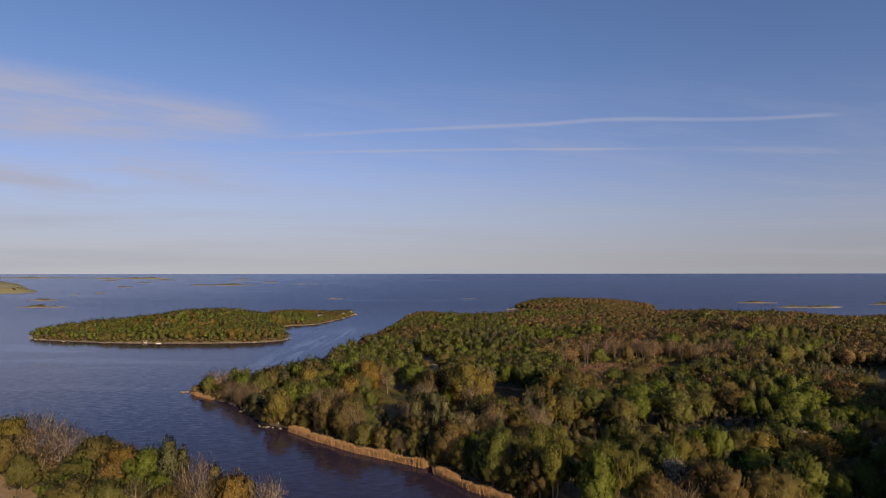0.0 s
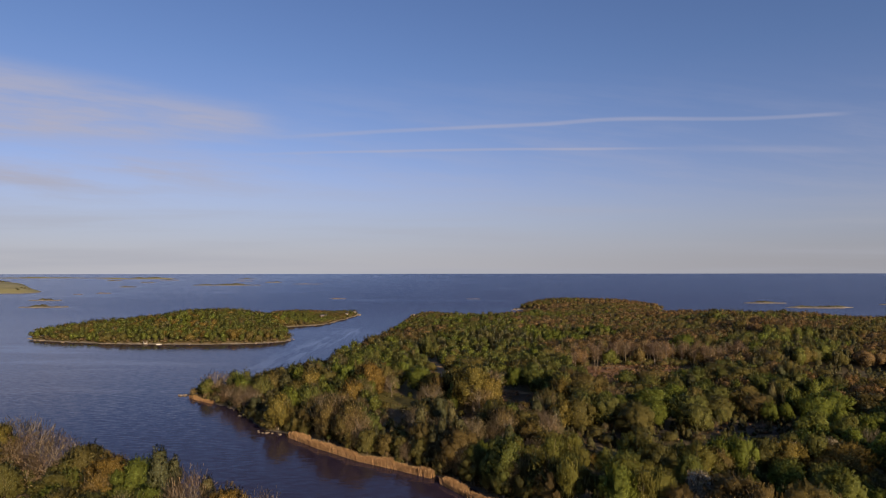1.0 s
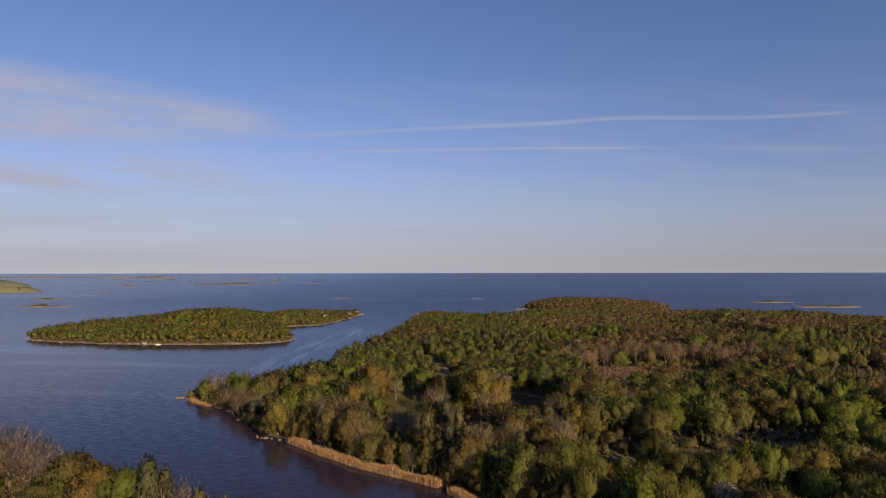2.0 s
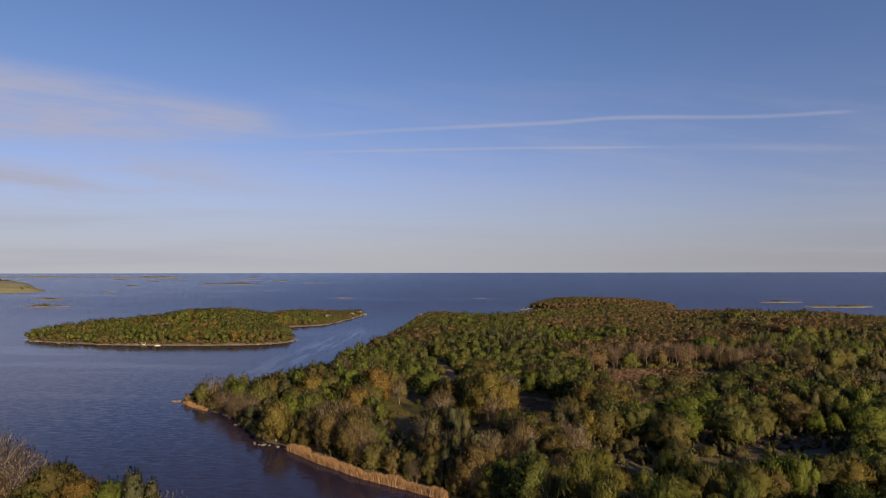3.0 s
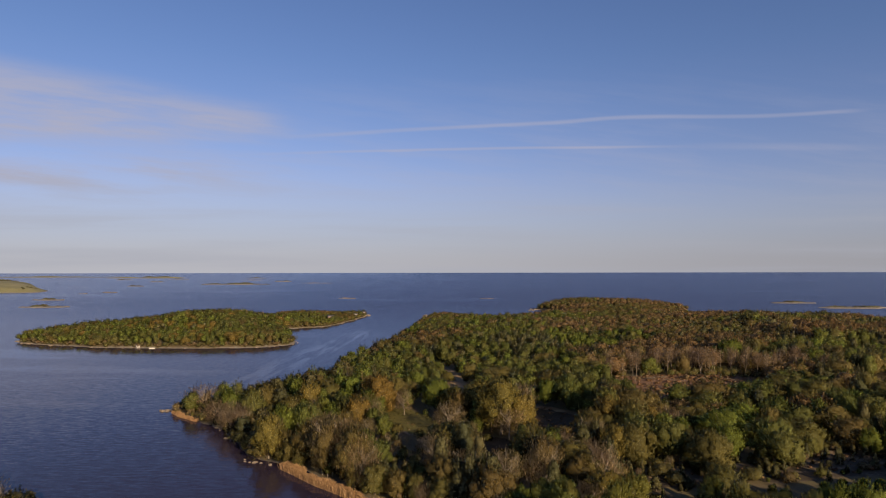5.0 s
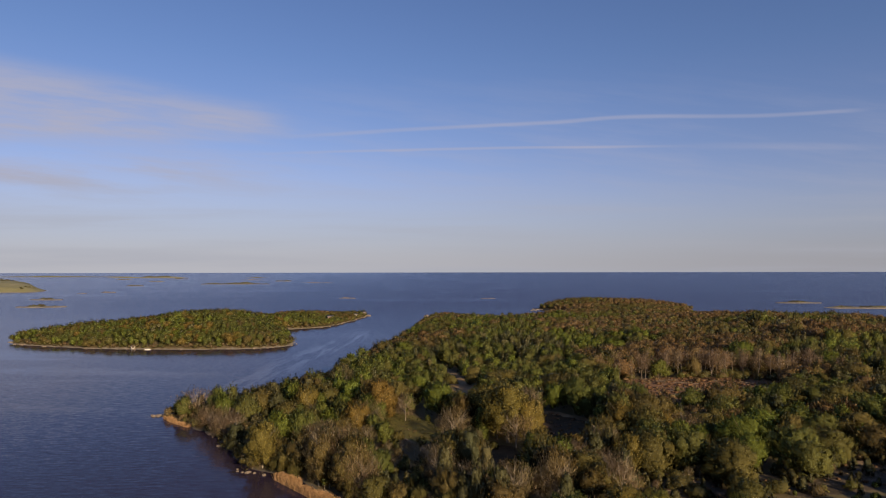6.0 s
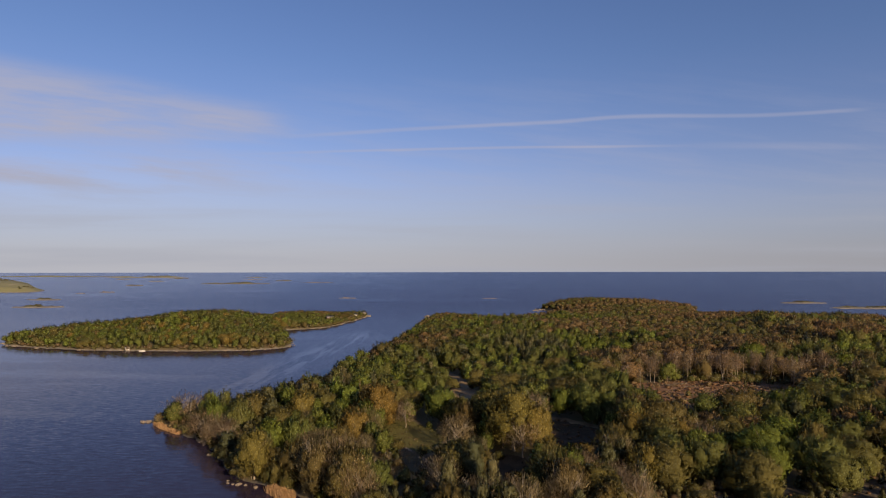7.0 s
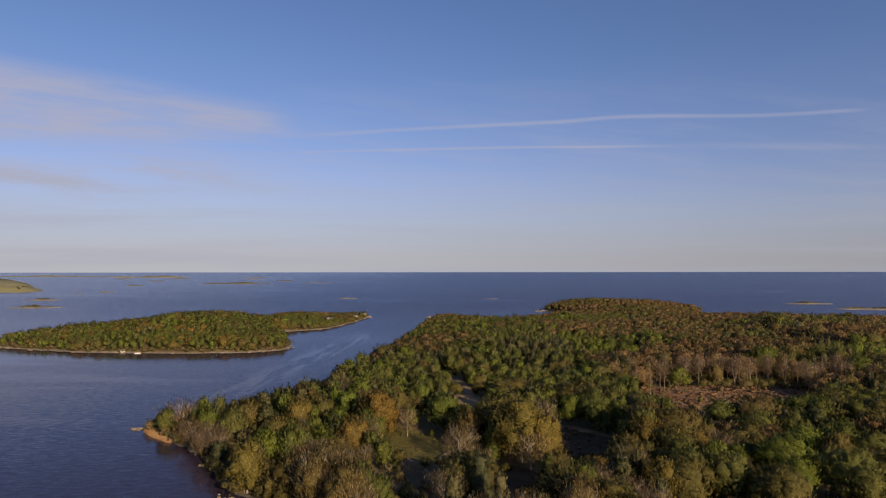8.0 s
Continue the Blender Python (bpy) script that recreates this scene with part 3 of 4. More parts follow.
def tube(points, radii, sides=5):
    vs, fs = [], []
    for i, (q, r) in enumerate(zip(points, radii)):
        for s in range(sides):
            a = 6.283 * s / sides
            vs.append((q[0] + r * math.cos(a), q[1] + r * math.sin(a), q[2]))
        if i:
            for s in range(sides):
                a, b = (i - 1) * sides + s, (i - 1) * sides + (s + 1) % sides
                fs.append((a, b, b + sides)); fs.append((a, b + sides, a + sides))
    return np.array(vs), np.array(fs)


def trunk_mesh(kind, rng):
    """Tapered, slightly bent trunk with limbs (and boughs on leafless trees), unit height."""
    top = {"pine": 0.95, "birch": 0.85, "aspen": 0.9, "snag": 0.9, "lime": 0.85}.get(kind, 0.6)
    bend = rng.normal(0, 0.015, (5, 2)).cumsum(0)
    pts = [(bend[i][0], bend[i][1], top * i / 4 - 0.04 * (i == 0)) for i in range(5)]
    r0 = {"birch": 0.014, "aspen": 0.014, "lime": 0.013, "pine": 0.017, "bare": 0.017, "snag": 0.0105}.get(kind, 0.024)
    vs, fs = tube(pts, [r0 * 1.25, r0, r0 * 0.8, r0 * 0.55, r0 * 0.2], 6)
    V, F, off = [vs], [fs], len(vs)
    wide = {"birch": 0.2, "aspen": 0.17, "lime": 0.2, "pine": 0.16, "snag": 0.17}.get(kind, 0.36)

    def limb(q, d, ln, r):
        nonlocal off
        d = np.array([d[0], d[1], max(d[2], 0.2)])
        tip = q + d * ln
        tip[2] = min(tip[2], 0.93)
        far_out = math.hypot(tip[0], tip[1]) / (wide * 0.8)
        tip[:2] /= max(1.0, far_out)
        vs, fs = tube([q, q + (tip - q) * 0.5 + (0, 0, 0.012), tip], [r, r * 0.6, r * 0.15], 4 if r > 0.006 else 3)
        V.append(vs); F.append(fs + off); off += len(vs)

    for i in range({"pine": 6, "bare": 15, "snag": 10, "bush": 3, "oak": 8, "gold": 9}.get(kind, 6)):
        z = top * rng.uniform(0.35, 0.95); a = rng.uniform(0, 6.283); ln = wide * rng.uniform(0.65, 1.1)
        q = np.array([0, 0, z]); d = np.array([math.cos(a), math.sin(a), rng.uniform(0.5, 1.3)])
        limb(q, d, ln, r0 * 0.5)
        for j in range(2 if kind in ("bare", "snag") else 0):
            f = rng.uniform(0.35, 0.8)
            limb(q + d * ln * f, d + rng.normal(0, 0.5, 3), ln * rng.uniform(0.35, 0.6), r0 * 0.25)
    return mesh_np("trunk", np.concatenate(V), np.concatenate(F), M_BIRCH if kind in ("aspen", "snag") else M_PALE if kind in ("birch", "bare", "gold") else M_BARK)


def crown_verts(kind, n, size, rng, clumps=64, hearts=14):
    p, out, cen, big, tall = crown_points(kind, n, rng, clumps)
    if kind in ("bare", "snag") and hearts > 8:
        h = n // 2
        (a, an), (b, bn) = twig_tris(p[:h], out[:h], 0.3, rng, 0.028 * size), sprig_tris(p[h:], out[h:], size * 1.1, rng, 0.075)
    else:
        (a, an), (b, bn) = clump_tris(kind, cen, big, tall, rng, hearts // 3 if kind == "aspen" else hearts), sprig_tris(p, out, size, rng, 0.2 if kind == "aspen" else 0.28)
    return np.concatenate([a, b]), np.concatenate([an, bn])


KINDS = ["birch", "oak", "pine", "bare", "blossom", "bush", "gold", "lime", "aspen", "snag", "russet"]
LABEL = {"russet": ("budding_oak_tree", "broad oak in russet-brown bud"), "birch": ("birch_tree", "slender birch with fresh yellow-green spring leaves"), "oak": ("oak_tree", "broad oak with olive-brown young spring leaves"),
         "pine": ("pine_tree", "dark green conifer among the leafy trees"), "bare": ("bare_tree", "still leafless grey-brown tree with fine twigs"),
         "blossom": ("cherry_tree", "small tree in white spring blossom"), "gold": ("golden_oak_tree", "broad oak in golden-yellow young leaf"), "lime": ("lime_tree", "tree in bright fresh green leaf"), "snag": ("leafless_birch_tree", "tall leafless birch with a bare pale trunk"), "aspen": ("aspen_tree", "tall slender aspen with bare pale stem"), "bush": ("bush", "low rounded bush with brownish-green spring leaves")}
trng = np.random.default_rng(11)
NEAR, INLAND = {}, {}
for kind in KINDS + ["birch_broad", "lime_broad"]:
    NEAR[kind], INLAND[kind] = [], []
    for k in range(5):
        stem = trunk_mesh(kind, trng)
        size = {"bush": 0.13, "pine": 0.055, "bare": 0.055}.get(kind, 0.064)
        for store, count, scale, hearts in ((NEAR, {"bush": 240, "bare": 3000, "snag": 900}.get(kind, 1400), 0.9, 6 if kind == "bush" else 24),
                                            (INLAND, {"bush": 140, "bare": 1500, "snag": 700}.get(kind, 740), 1.15, 5 if kind == "bush" else 16)):
            v, nr = crown_verts(kind, count, size * scale, trng, 64, hearts)
            store[kind].append((stem, mesh_np("crown", v, np.arange(len(v)).reshape(-1, 3), M_LEAF[kind.replace("_broad", "")], normals=nr)))
MID = {k: [crown_verts(k, 190, 0.105, trng, 20, 6) for i in range(8)] for k in KINDS}
FAR = {k: [crown_verts(k, 62, 0.15, trng, 9, 3) for i in range(8)] for k in KINDS}


def plant(kind, x, y, z, h, w=1.0, turn=None):
    """One tree of height h with its trunk and crown."""
    name, label = LABEL[kind]
    if kind in ("birch", "lime") and w > 1.3:
        kind, w = kind + "_broad", w * 0.6
    trunk, crown = (NEAR if y < (235 if kind == "bare" else 178) or h > 11.5 else INLAND)[kind][int(trng.integers(5))]
    e = tagged(new(name), label, "bush" if kind == "bush" else "tree", {"bush": "shore bushes"}.get(name, name.replace("_tree", " trees")))
    e.empty_display_size = 0.5
    e.location, e.scale = (x, y, z - 0.1), (h * w, h * w, h)
    e.rotation_euler = (0, 0, trng.uniform(0, 6.28) if turn is None else turn)
    for part_name, me in (("trunk", trunk), ("crown", crown)):
        o = new(part_name, me)
        o.parent = e


def wood(name, label, spots, templates, kind):
    """Many far trees of one kind as one mesh of leaf clumps."""
    if not len(spots):
        return
    V, T, N = [], [], []
    for x, y, z, h, w in spots:
        t, nr = templates[int(trng.integers(len(templates)))]
        a = trng.uniform(0, 6.283); c, s = math.cos(a) * h * w, math.sin(a) * h * w
        V.append(np.stack([t[:, 0] * c - t[:, 1] * s + x, t[:, 0] * s + t[:, 1] * c + y, t[:, 2] * h + z], 1))
        T.append(np.full(len(t), trng.uniform(0, 1)))
        c, s = math.cos(a), math.sin(a)
        N.append(np.stack([nr[:, 0] * c - nr[:, 1] * s, nr[:, 0] * s + nr[:, 1] * c, nr[:, 2]], 1))
    v = np.concatenate(V)
    tagged(new(name, mesh_np(name, v, np.arange(len(v)).reshape(-1, 3), M_LEAF[kind], np.concatenate(T), np.concatenate(N))), label, "wood", kind="stuff")


PLANTED = []
STRIP_LINE = np.array(STRIP, float)


def grove(land, kind, rows):
    """Single trees that stand out: place, height and breadth."""
    for x, y, h, w in rows:
        for k in range(6):
            d0, d1, d2 = land.dist(np.array([x, x + 0.5, x]), np.array([y, y, y + 0.5]))
            gap = 2.2 if x > -50 else 1.2
            if d0 < gap:
                x, y = x + (d1 - d0) * 2 * (gap + 0.2 - d0), y + (d2 - d0) * 2 * (gap + 0.2 - d0)
        x, y = float(x), float(y)
        z = float(land.height(np.array([x]), np.array([y]))[0])
        plant(kind, x, y, z, (h * 1.07 if land is NEAR_ISLAND else h) + 0.8 * max(0.0, 3 - z), w)
        PLANTED.append((x, y, 2.6 * w if h > 5 else 1.0))


grove(NEAR_ISLAND, "bare", [(-107.2, 154.2, 11, 1.52), (-99.1, 149.6, 10, 1.61), (-90.8, 144.2, 10, 1.28), (-48.6, 117.9, 11, 0.85), (-32.8, 109.9, 10, 0.85), (-51.5, 119.6, 8, 0.97), (-59.9, 116, 7, 1.41), (-44.5, 111.8, 9, 0.85), (-100.1, 142.9, 9, 0.87), (-88.2, 137.1, 8, 1.83), (-31, 112.9, 6, 0.85), (-69.8, 126, 8, 1.07)])
grove(NEAR_ISLAND, "oak", [(-79.1, 135.9, 10, 1.13), (-81.1, 134.9, 8, 1.26), (-70.1, 114.7, 8, 1.45), (-92.2, 130.7, 8, 0.86), (-53, 113, 7, 1.03), (-104.3, 140.4, 9, 1.12)])
grove(NEAR_ISLAND, "birch", [(-63.8, 113.1, 8, 1.75), (-63, 124.4, 7, 2), (-86.4, 132.4, 4, 1.52), (-93.8, 138.8, 4, 1.61), (-74.4, 112.2, 6, 1.45), (-70.4, 116.1, 5, 0.81)])
grove(NEAR_ISLAND, "pine", [(-56.9, 123.8, 13, 0.91), (-56.2, 128.2, 10, 0.87), (-46, 120, 9, 0.96), (-37.4, 114.6, 7, 1.01)])
grove(PENINSULA, "birch", [(-96.8, 237.5, 6, 1.26), (-68.3, 225.7, 10, 1.37), (-59.5, 243, 10, 1.06), (-38.5, 254.8, 12, 1.14), (-40.4, 221.2, 9, 1.01), (-46.9, 204.7, 10, 1.55), (-44.5, 208.3, 8, 1.38), (-26, 179.3, 10, 0.86), (-23.5, 184.9, 6, 1.51), (-25, 205.3, 7, 1.15), (-82.4, 235, 7, 1.42)])
grove(PENINSULA, "bare", [(-92.1, 245.1, 8, 1.84), (-85.7, 225, 7, 1.26), (-75.8, 218.2, 8, 1.03), (-47.7, 274.1, 10, 0.85), (-39.9, 203.6, 8, 0.85), (-53.5, 198.6, 8, 0.88), (-41.9, 177.5, 12, 0.85), (-38.1, 179.4, 12, 0.85), (-33.7, 179.5, 12, 0.85), (-28.7, 171.3, 10, 0.85), (-41.9, 170.9, 10, 0.85), (-29.8, 206.4, 6, 1.01), (-80.5, 217.4, 6, 1.39), (-68.5, 216.7, 7, 1.15)])
grove(PENINSULA, "oak", [(-68.2, 236.4, 10, 1.28), (-56.4, 224.9, 8, 1.12), (-53.4, 249.2, 10, 0.85), (-46, 173.9, 11, 0.85), (-29.7, 181.2, 11, 0.85), (-36, 168.1, 11, 0.85), (-49.2, 176.7, 9, 0.85)])
grove(PENINSULA, "pine", [(-62, 232.4, 9, 1.68), (-51, 266.4, 10, 1.42), (-48.9, 245, 10, 1.27), (-63.1, 218, 6, 2), (-67.9, 205.2, 6, 1.84), (-75.5, 212.9, 4, 1.75)])
grove(PENINSULA, "bare", [(-22.1, 231.5, 9, 0.96), (-7.1, 211.9, 9, 1.3), (-0.8, 234.1, 7, 1.55), (20.4, 182.1, 9, 1.03), (52.8, 205.2, 9, 1.3), (16.4, 239.1, 10, 1.13)])
grove(PENINSULA, "birch", [(11.9, 195.6, 7, 1.08), (40.7, 188.5, 10, 2), (45.9, 185, 10, 2), (49.3, 182.8, 8, 1.51), (70.5, 187.6, 10, 2), (70.2, 180.4, 9, 1.69), (71.5, 225.4, 10, 1.9), (68, 241.5, 9, 1.96), (85.5, 213.7, 9, 2), (87, 204.9, 10, 1.85), (75.9, 213.4, 9, 2), (31.7, 242.6, 11, 1.81), (39.7, 251.3, 11, 1.61)])
grove(PENINSULA, "oak", [(14.5, 196.4, 8, 0.85), (32.3, 208.2, 8, 1.24), (35.5, 201.4, 8, 0.97), (77.8, 240, 11, 1.5), (55.9, 230.6, 9, 0.85), (111.7, 259.3, 9, 2), (9.1, 270.4, 10, 2), (18.1, 265.8, 9, 1.38), (29.3, 260.9, 10, 1.93)])
grove(PENINSULA, "pine", [(-8.5, 171.9, 11, 0.88), (-3.2, 180.5, 12, 1.03), (0, 172.2, 11, 0.88), (52, 249.6, 8, 1.74)])

grove(PENINSULA, "birch", [(77.2, 301.9, 8, 2)])
grove(PENINSULA, "birch", [(49.4, 132.8, 10, 1.31), (70.8, 118, 12, 1.26), (135, 189.7, 9, 2), (113.2, 179, 7, 2), (7.7, 125.2, 8, 0.9), (1.9, 133.5, 11, 1.13), (5.8, 137.2, 10, 1.03)])
grove(PENINSULA, "oak", [(71.5, 144.9, 10, 1), (62.2, 112.6, 11, 1.14), (51.7, 117.6, 11, 1.14), (53.7, 112.5, 11, 0.85), (127.8, 193.6, 10, 1.69), (109.5, 150.4, 10, 1.36), (84.8, 199.3, 7, 1.31), (93.5, 194, 9, 1.19), (5.7, 119.6, 9, 0.85), (-20.4, 148.4, 9, 0.85), (-0.8, 150, 10, 1.07), (40.4, 113.9, 10, 0.85)])
grove(PENINSULA, "blossom", [(48.3, 124.8, 9, 0.85), (88.7, 149.9, 8, 0.85), (106, 148.6, 7, 1.67)])
grove(PENINSULA, "bare", [(20.1, 153.5, 7, 1.64), (11.2, 160, 6, 1.39), (100.7, 154.4, 9, 1.31), (10.5, 131.8, 9, 0.85), (44.5, 110.7, 9, 0.85)])
grove(PENINSULA, "pine", [(91.4, 133.1, 6, 1.94), (-12, 148.7, 11, 0.98), (-9.1, 147.5, 12, 0.98), (-3.1, 131.8, 9, 1.32), (-15.1, 151.1, 9, 1.22)])
grove(PENINSULA, "pine", [(57.1, 191, 3, 0.95), (53.8, 186.1, 3, 1.07), (68.2, 188.9, 3, 0.97), (73.2, 184.9, 3.5, 0.82), (78.3, 185.7, 4, 0.85), (98.5, 192.7, 4, 1.07), (97.9, 186.5, 3.5, 1.04), (49, 186, 3, 1.21), (44, 183.5, 3, 1.04)])
grove(PENINSULA, "oak", [(50.6, 169.5, 6, 1.02), (81, 191.7, 8, 1.36)])
grove(PENINSULA, "birch", [(79.8, 187, 5, 1.63)])
grove(NEAR_ISLAND, "gold", [(-108.1, 148.3, 11, 1.07), (-69.1, 128.1, 10, 1.09), (-39.2, 111.1, 10, 0.85)])
grove(NEAR_ISLAND, "lime", [(-62.7, 127.3, 10, 1.77), (-57.8, 120.9, 7, 1.65)])
grove(PENINSULA, "lime", [(-77.8, 231.9, 9, 1.43), (-52.9, 204.5, 10, 1.09), (-12, 237.3, 11, 1.78), (16.9, 183.7, 9, 1.73), (62.7, 195.9, 11, 2), (60.7, 188, 9, 1.7), (124.6, 332.4, 13, 2), (153.5, 313.5, 11, 2), (72.4, 356.8, 11, 2), (25.5, 114.5, 13, 0.85), (60.6, 144.8, 10, 1.18), (64.8, 143.6, 11, 1.32), (66.2, 126.6, 10, 1.27), (108.9, 189, 10, 2), (116.6, 193, 11, 2)])
grove(PENINSULA, "gold", [(-52.3, 232.2, 11, 0.85), (-33.9, 214.3, 10, 0.94), (-56.3, 189.4, 10, 0.85), (12.8, 211.5, 12, 0.9), (1.4, 224.4, 13, 0.9), (74.8, 143.3, 10, 1.15), (86.2, 139.9, 10, 1.3)])
grove(PENINSULA, "aspen", [(17.3, 131.3, 11, 1.12), (21.6, 123.6, 12, 0.94), (33.4, 124.2, 13, 1.45), (29.1, 155.2, 8, 1.48), (17.7, 121.1, 11, 0.85), (35.1, 117.9, 12, 0.85), (38.5, 117.9, 12, 0.85), (33.3, 138.6, 9, 0.94), (13.5, 124.4, 10, 0.85)])
grove(PENINSULA, "gold", [(7.3, 212, 15.5, 1.05)])
grove(PENINSULA, "snag", [(85.1, 314.5, 11, 0.89), (86.9, 311.5, 11, 0.85), (90.9, 314.7, 11, 0.85), (93.4, 308.6, 11, 1), (99.9, 311.9, 11, 0.9), (104, 312.6, 10, 0.86), (62.4, 289.1, 9, 1.09), (69.7, 295.6, 9, 1.13), (59, 295.3, 9, 1.31), (118.8, 305, 11, 1.21), (124.7, 298.1, 11, 1.19), (149.4, 298.9, 11, 1.56), (66, 303.5, 10, 0.9), (72.5, 304.5, 10.5, 0.9), (79.5, 306, 11, 0.8), (82.3, 308.5, 11, 0.8), (88.6, 309, 11.5, 0.8), (96.5, 309.8, 11, 0.8), (101.5, 308.4, 11, 0.85), (107.5, 309.5, 11, 0.8), (111.5, 311.5, 11, 0.9), (115, 309, 10.5, 0.9), (54.5, 284, 9, 0.9), (56.8, 290, 9.5, 0.9), (131, 304, 11, 1.0), (138, 301, 11, 1.1), (143.5, 303, 11, 1.0)])
lrng = np.random.default_rng(29)
grove(PENINSULA, "snag", [(lrng.uniform(58, 150), lrng.uniform(301, 322), lrng.uniform(8.5, 13), lrng.uniform(0.8, 1.5)) for k in range(34)])
grove(PENINSULA, "gold", [(-29.7, 227, 13.7, 0.95), (37.5, 209.5, 11, 1.0)])
grove(PENINSULA, "oak", [(41, 222, 12, 1.1), (45.5, 215, 12, 1.2), (42.5, 204, 11, 1.1)])
grove(PENINSULA, "birch", [(38.5, 216, 12, 1.2), (47, 226, 12, 1.1)])


def district(land, x, y):
    """Shares of each kind, from the greenest stands to the still leafless ones."""
    yield np.ones(len(x), bool), (("lime", 12), ("birch", 28), ("oak", 30), ("gold", 8), ("bare", 16), ("pine", 6))
    if land is PENINSULA:
        yield (x >= 58) & (y < 290), (("lime", 10), ("birch", 28), ("pine", 20), ("oak", 20), ("russet", 17), ("bare", 5))
        yield (x < -18) & (y < 245), (("pine", 8), ("birch", 28), ("lime", 8), ("oak", 26), ("bare", 30))
        yield (x < 50) & (y >= 235), (("pine", 24), ("birch", 44), ("lime", 9), ("oak", 20), ("russet", 3))
        yield (x >= 50) & (y >= 290), (("lime", 10), ("birch", 21), ("pine", 12), ("oak", 27), ("russet", 30))
        yield (x >= 130) & (y >= 150), (("birch", 14), ("pine", 20), ("oak", 26), ("russet", 40))
        yield y > 600, (("pine", 4), ("birch", 8), ("oak", 42), ("russet", 46))
    elif land is ISLAND:
        yield np.ones(len(x), bool), (("oak", 14), ("birch", 60), ("gold", 9), ("lime", 12), ("pine", 5))
        yield y > 530, (("birch", 44), ("oak", 46), ("russet", 10))


def scatter(land, spacing, seed, keep, tall=(7.5, 11.5), shrink=0.0, clear=True, edge=0.55):
    """Trees over the land, apart from open ground and from those planted singly."""
    rng = np.random.default_rng(seed)
    edge = 0.8 if land is ISLAND else edge
    lo, hi = land.poly.min(0), land.poly.max(0)
    gx, gy = np.meshgrid(np.arange(lo[0], hi[0], spacing), np.arange(lo[1], hi[1], spacing))
    gx = (gx + rng.uniform(-0.45, 0.45, gx.shape) * spacing).ravel(); gy = (gy + rng.uniform(-0.45, 0.45, gy.shape) * spacing).ravel()
    ok = keep(gx, gy)
    gx, gy = gx[ok], gy[ok]
    d = land.dist(gx, gy)
    ok = d > np.where((gy < 240) & (gx > -52), 2.3, 0.8)
    for q in OPEN:
        ok &= signed(q, gx, gy) < 1.0
    for x, y, r in PLANTED:
        ok &= np.hypot(gx - x, gy - y) > r + 1.4
    gx, gy, d = gx[ok], gy[ok], d[ok]
    z = land.height(gx, gy, d)
    # kinds go in stands: each district has its own mixture
    r = 0.75 * lump(gx, gy, 0.055, seed + 1) + 0.45 * lump(gx, gy, 0.13, seed + 2) + rng.uniform(-0.55, 0.55, len(gx))
    r = np.argsort(np.argsort(r)) / max(1, len(r) - 1)
    kinds = np.zeros(len(gx), int)
    for zone, mix in district(land, gx, gy):
        edges = np.cumsum([share for k, share in mix])
        pick = np.clip(np.searchsorted(edges, r * edges[-1] * 0.9999, side="right"), 0, len(mix) - 1)
        kinds = np.where(zone, np.array([KINDS.index(k) for k, share in mix])[pick], kinds)
    r = rng.uniform(0, 1, len(gx))
    kinds = np.where((gx > 8) & (gx < 58) & (gy < 152) & (r < 0.75), 8, kinds)
    # low dark pines stand in for a strip of deeply shaded ground
    strip = signed(STRIP_LINE, gx, gy) > 0
    kinds = np.where(strip, 2, kinds)
    h = rng.uniform(*tall, len(gx)) * (1 + 0.22 * lump(gx, gy, 0.05, seed + 9)) * np.where(kinds == 3, 0.95, 1.0) * (1 - shrink * np.clip((gy - 350) / 300, 0, 1)) * np.clip(edge + d / 14, edge, 1)
    h = np.where(strip, h * 0.35, h)
    # wind-cut growth on the outer shores
    if land is ISLAND:
        h = np.where(gy > 535, h * 0.66, h)
    elif land is PENINSULA:
        h = np.where((gy > 570) & (gx < 75), h * 0.62, h)
        h = np.where((gy > 380) & (gx > 190) & (gx > 0.42 * gy), h * 1.28, h)
    h = np.where((gy < 138) & (gx < 0.8 * gy + 2), np.minimum(h, 8.0), h)
    # growth kept low along the camera's sight lines into open ground
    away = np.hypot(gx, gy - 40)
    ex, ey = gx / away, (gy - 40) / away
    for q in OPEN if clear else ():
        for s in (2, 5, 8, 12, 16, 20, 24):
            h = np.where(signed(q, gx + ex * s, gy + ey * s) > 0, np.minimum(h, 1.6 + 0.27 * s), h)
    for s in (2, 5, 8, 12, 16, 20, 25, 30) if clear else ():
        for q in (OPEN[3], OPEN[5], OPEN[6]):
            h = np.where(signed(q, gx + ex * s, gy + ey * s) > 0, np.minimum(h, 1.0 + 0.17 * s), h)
        # kept low towards the sun as well, so sunlight reaches the meadow
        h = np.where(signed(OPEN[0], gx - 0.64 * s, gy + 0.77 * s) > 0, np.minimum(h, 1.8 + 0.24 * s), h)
    return gx, gy, z, h, rng.uniform(0.85, 1.30, len(gx)) * np.where(h < 5, 1.3, 1.0) * (1.2 if land is ISLAND else 1.0), kinds


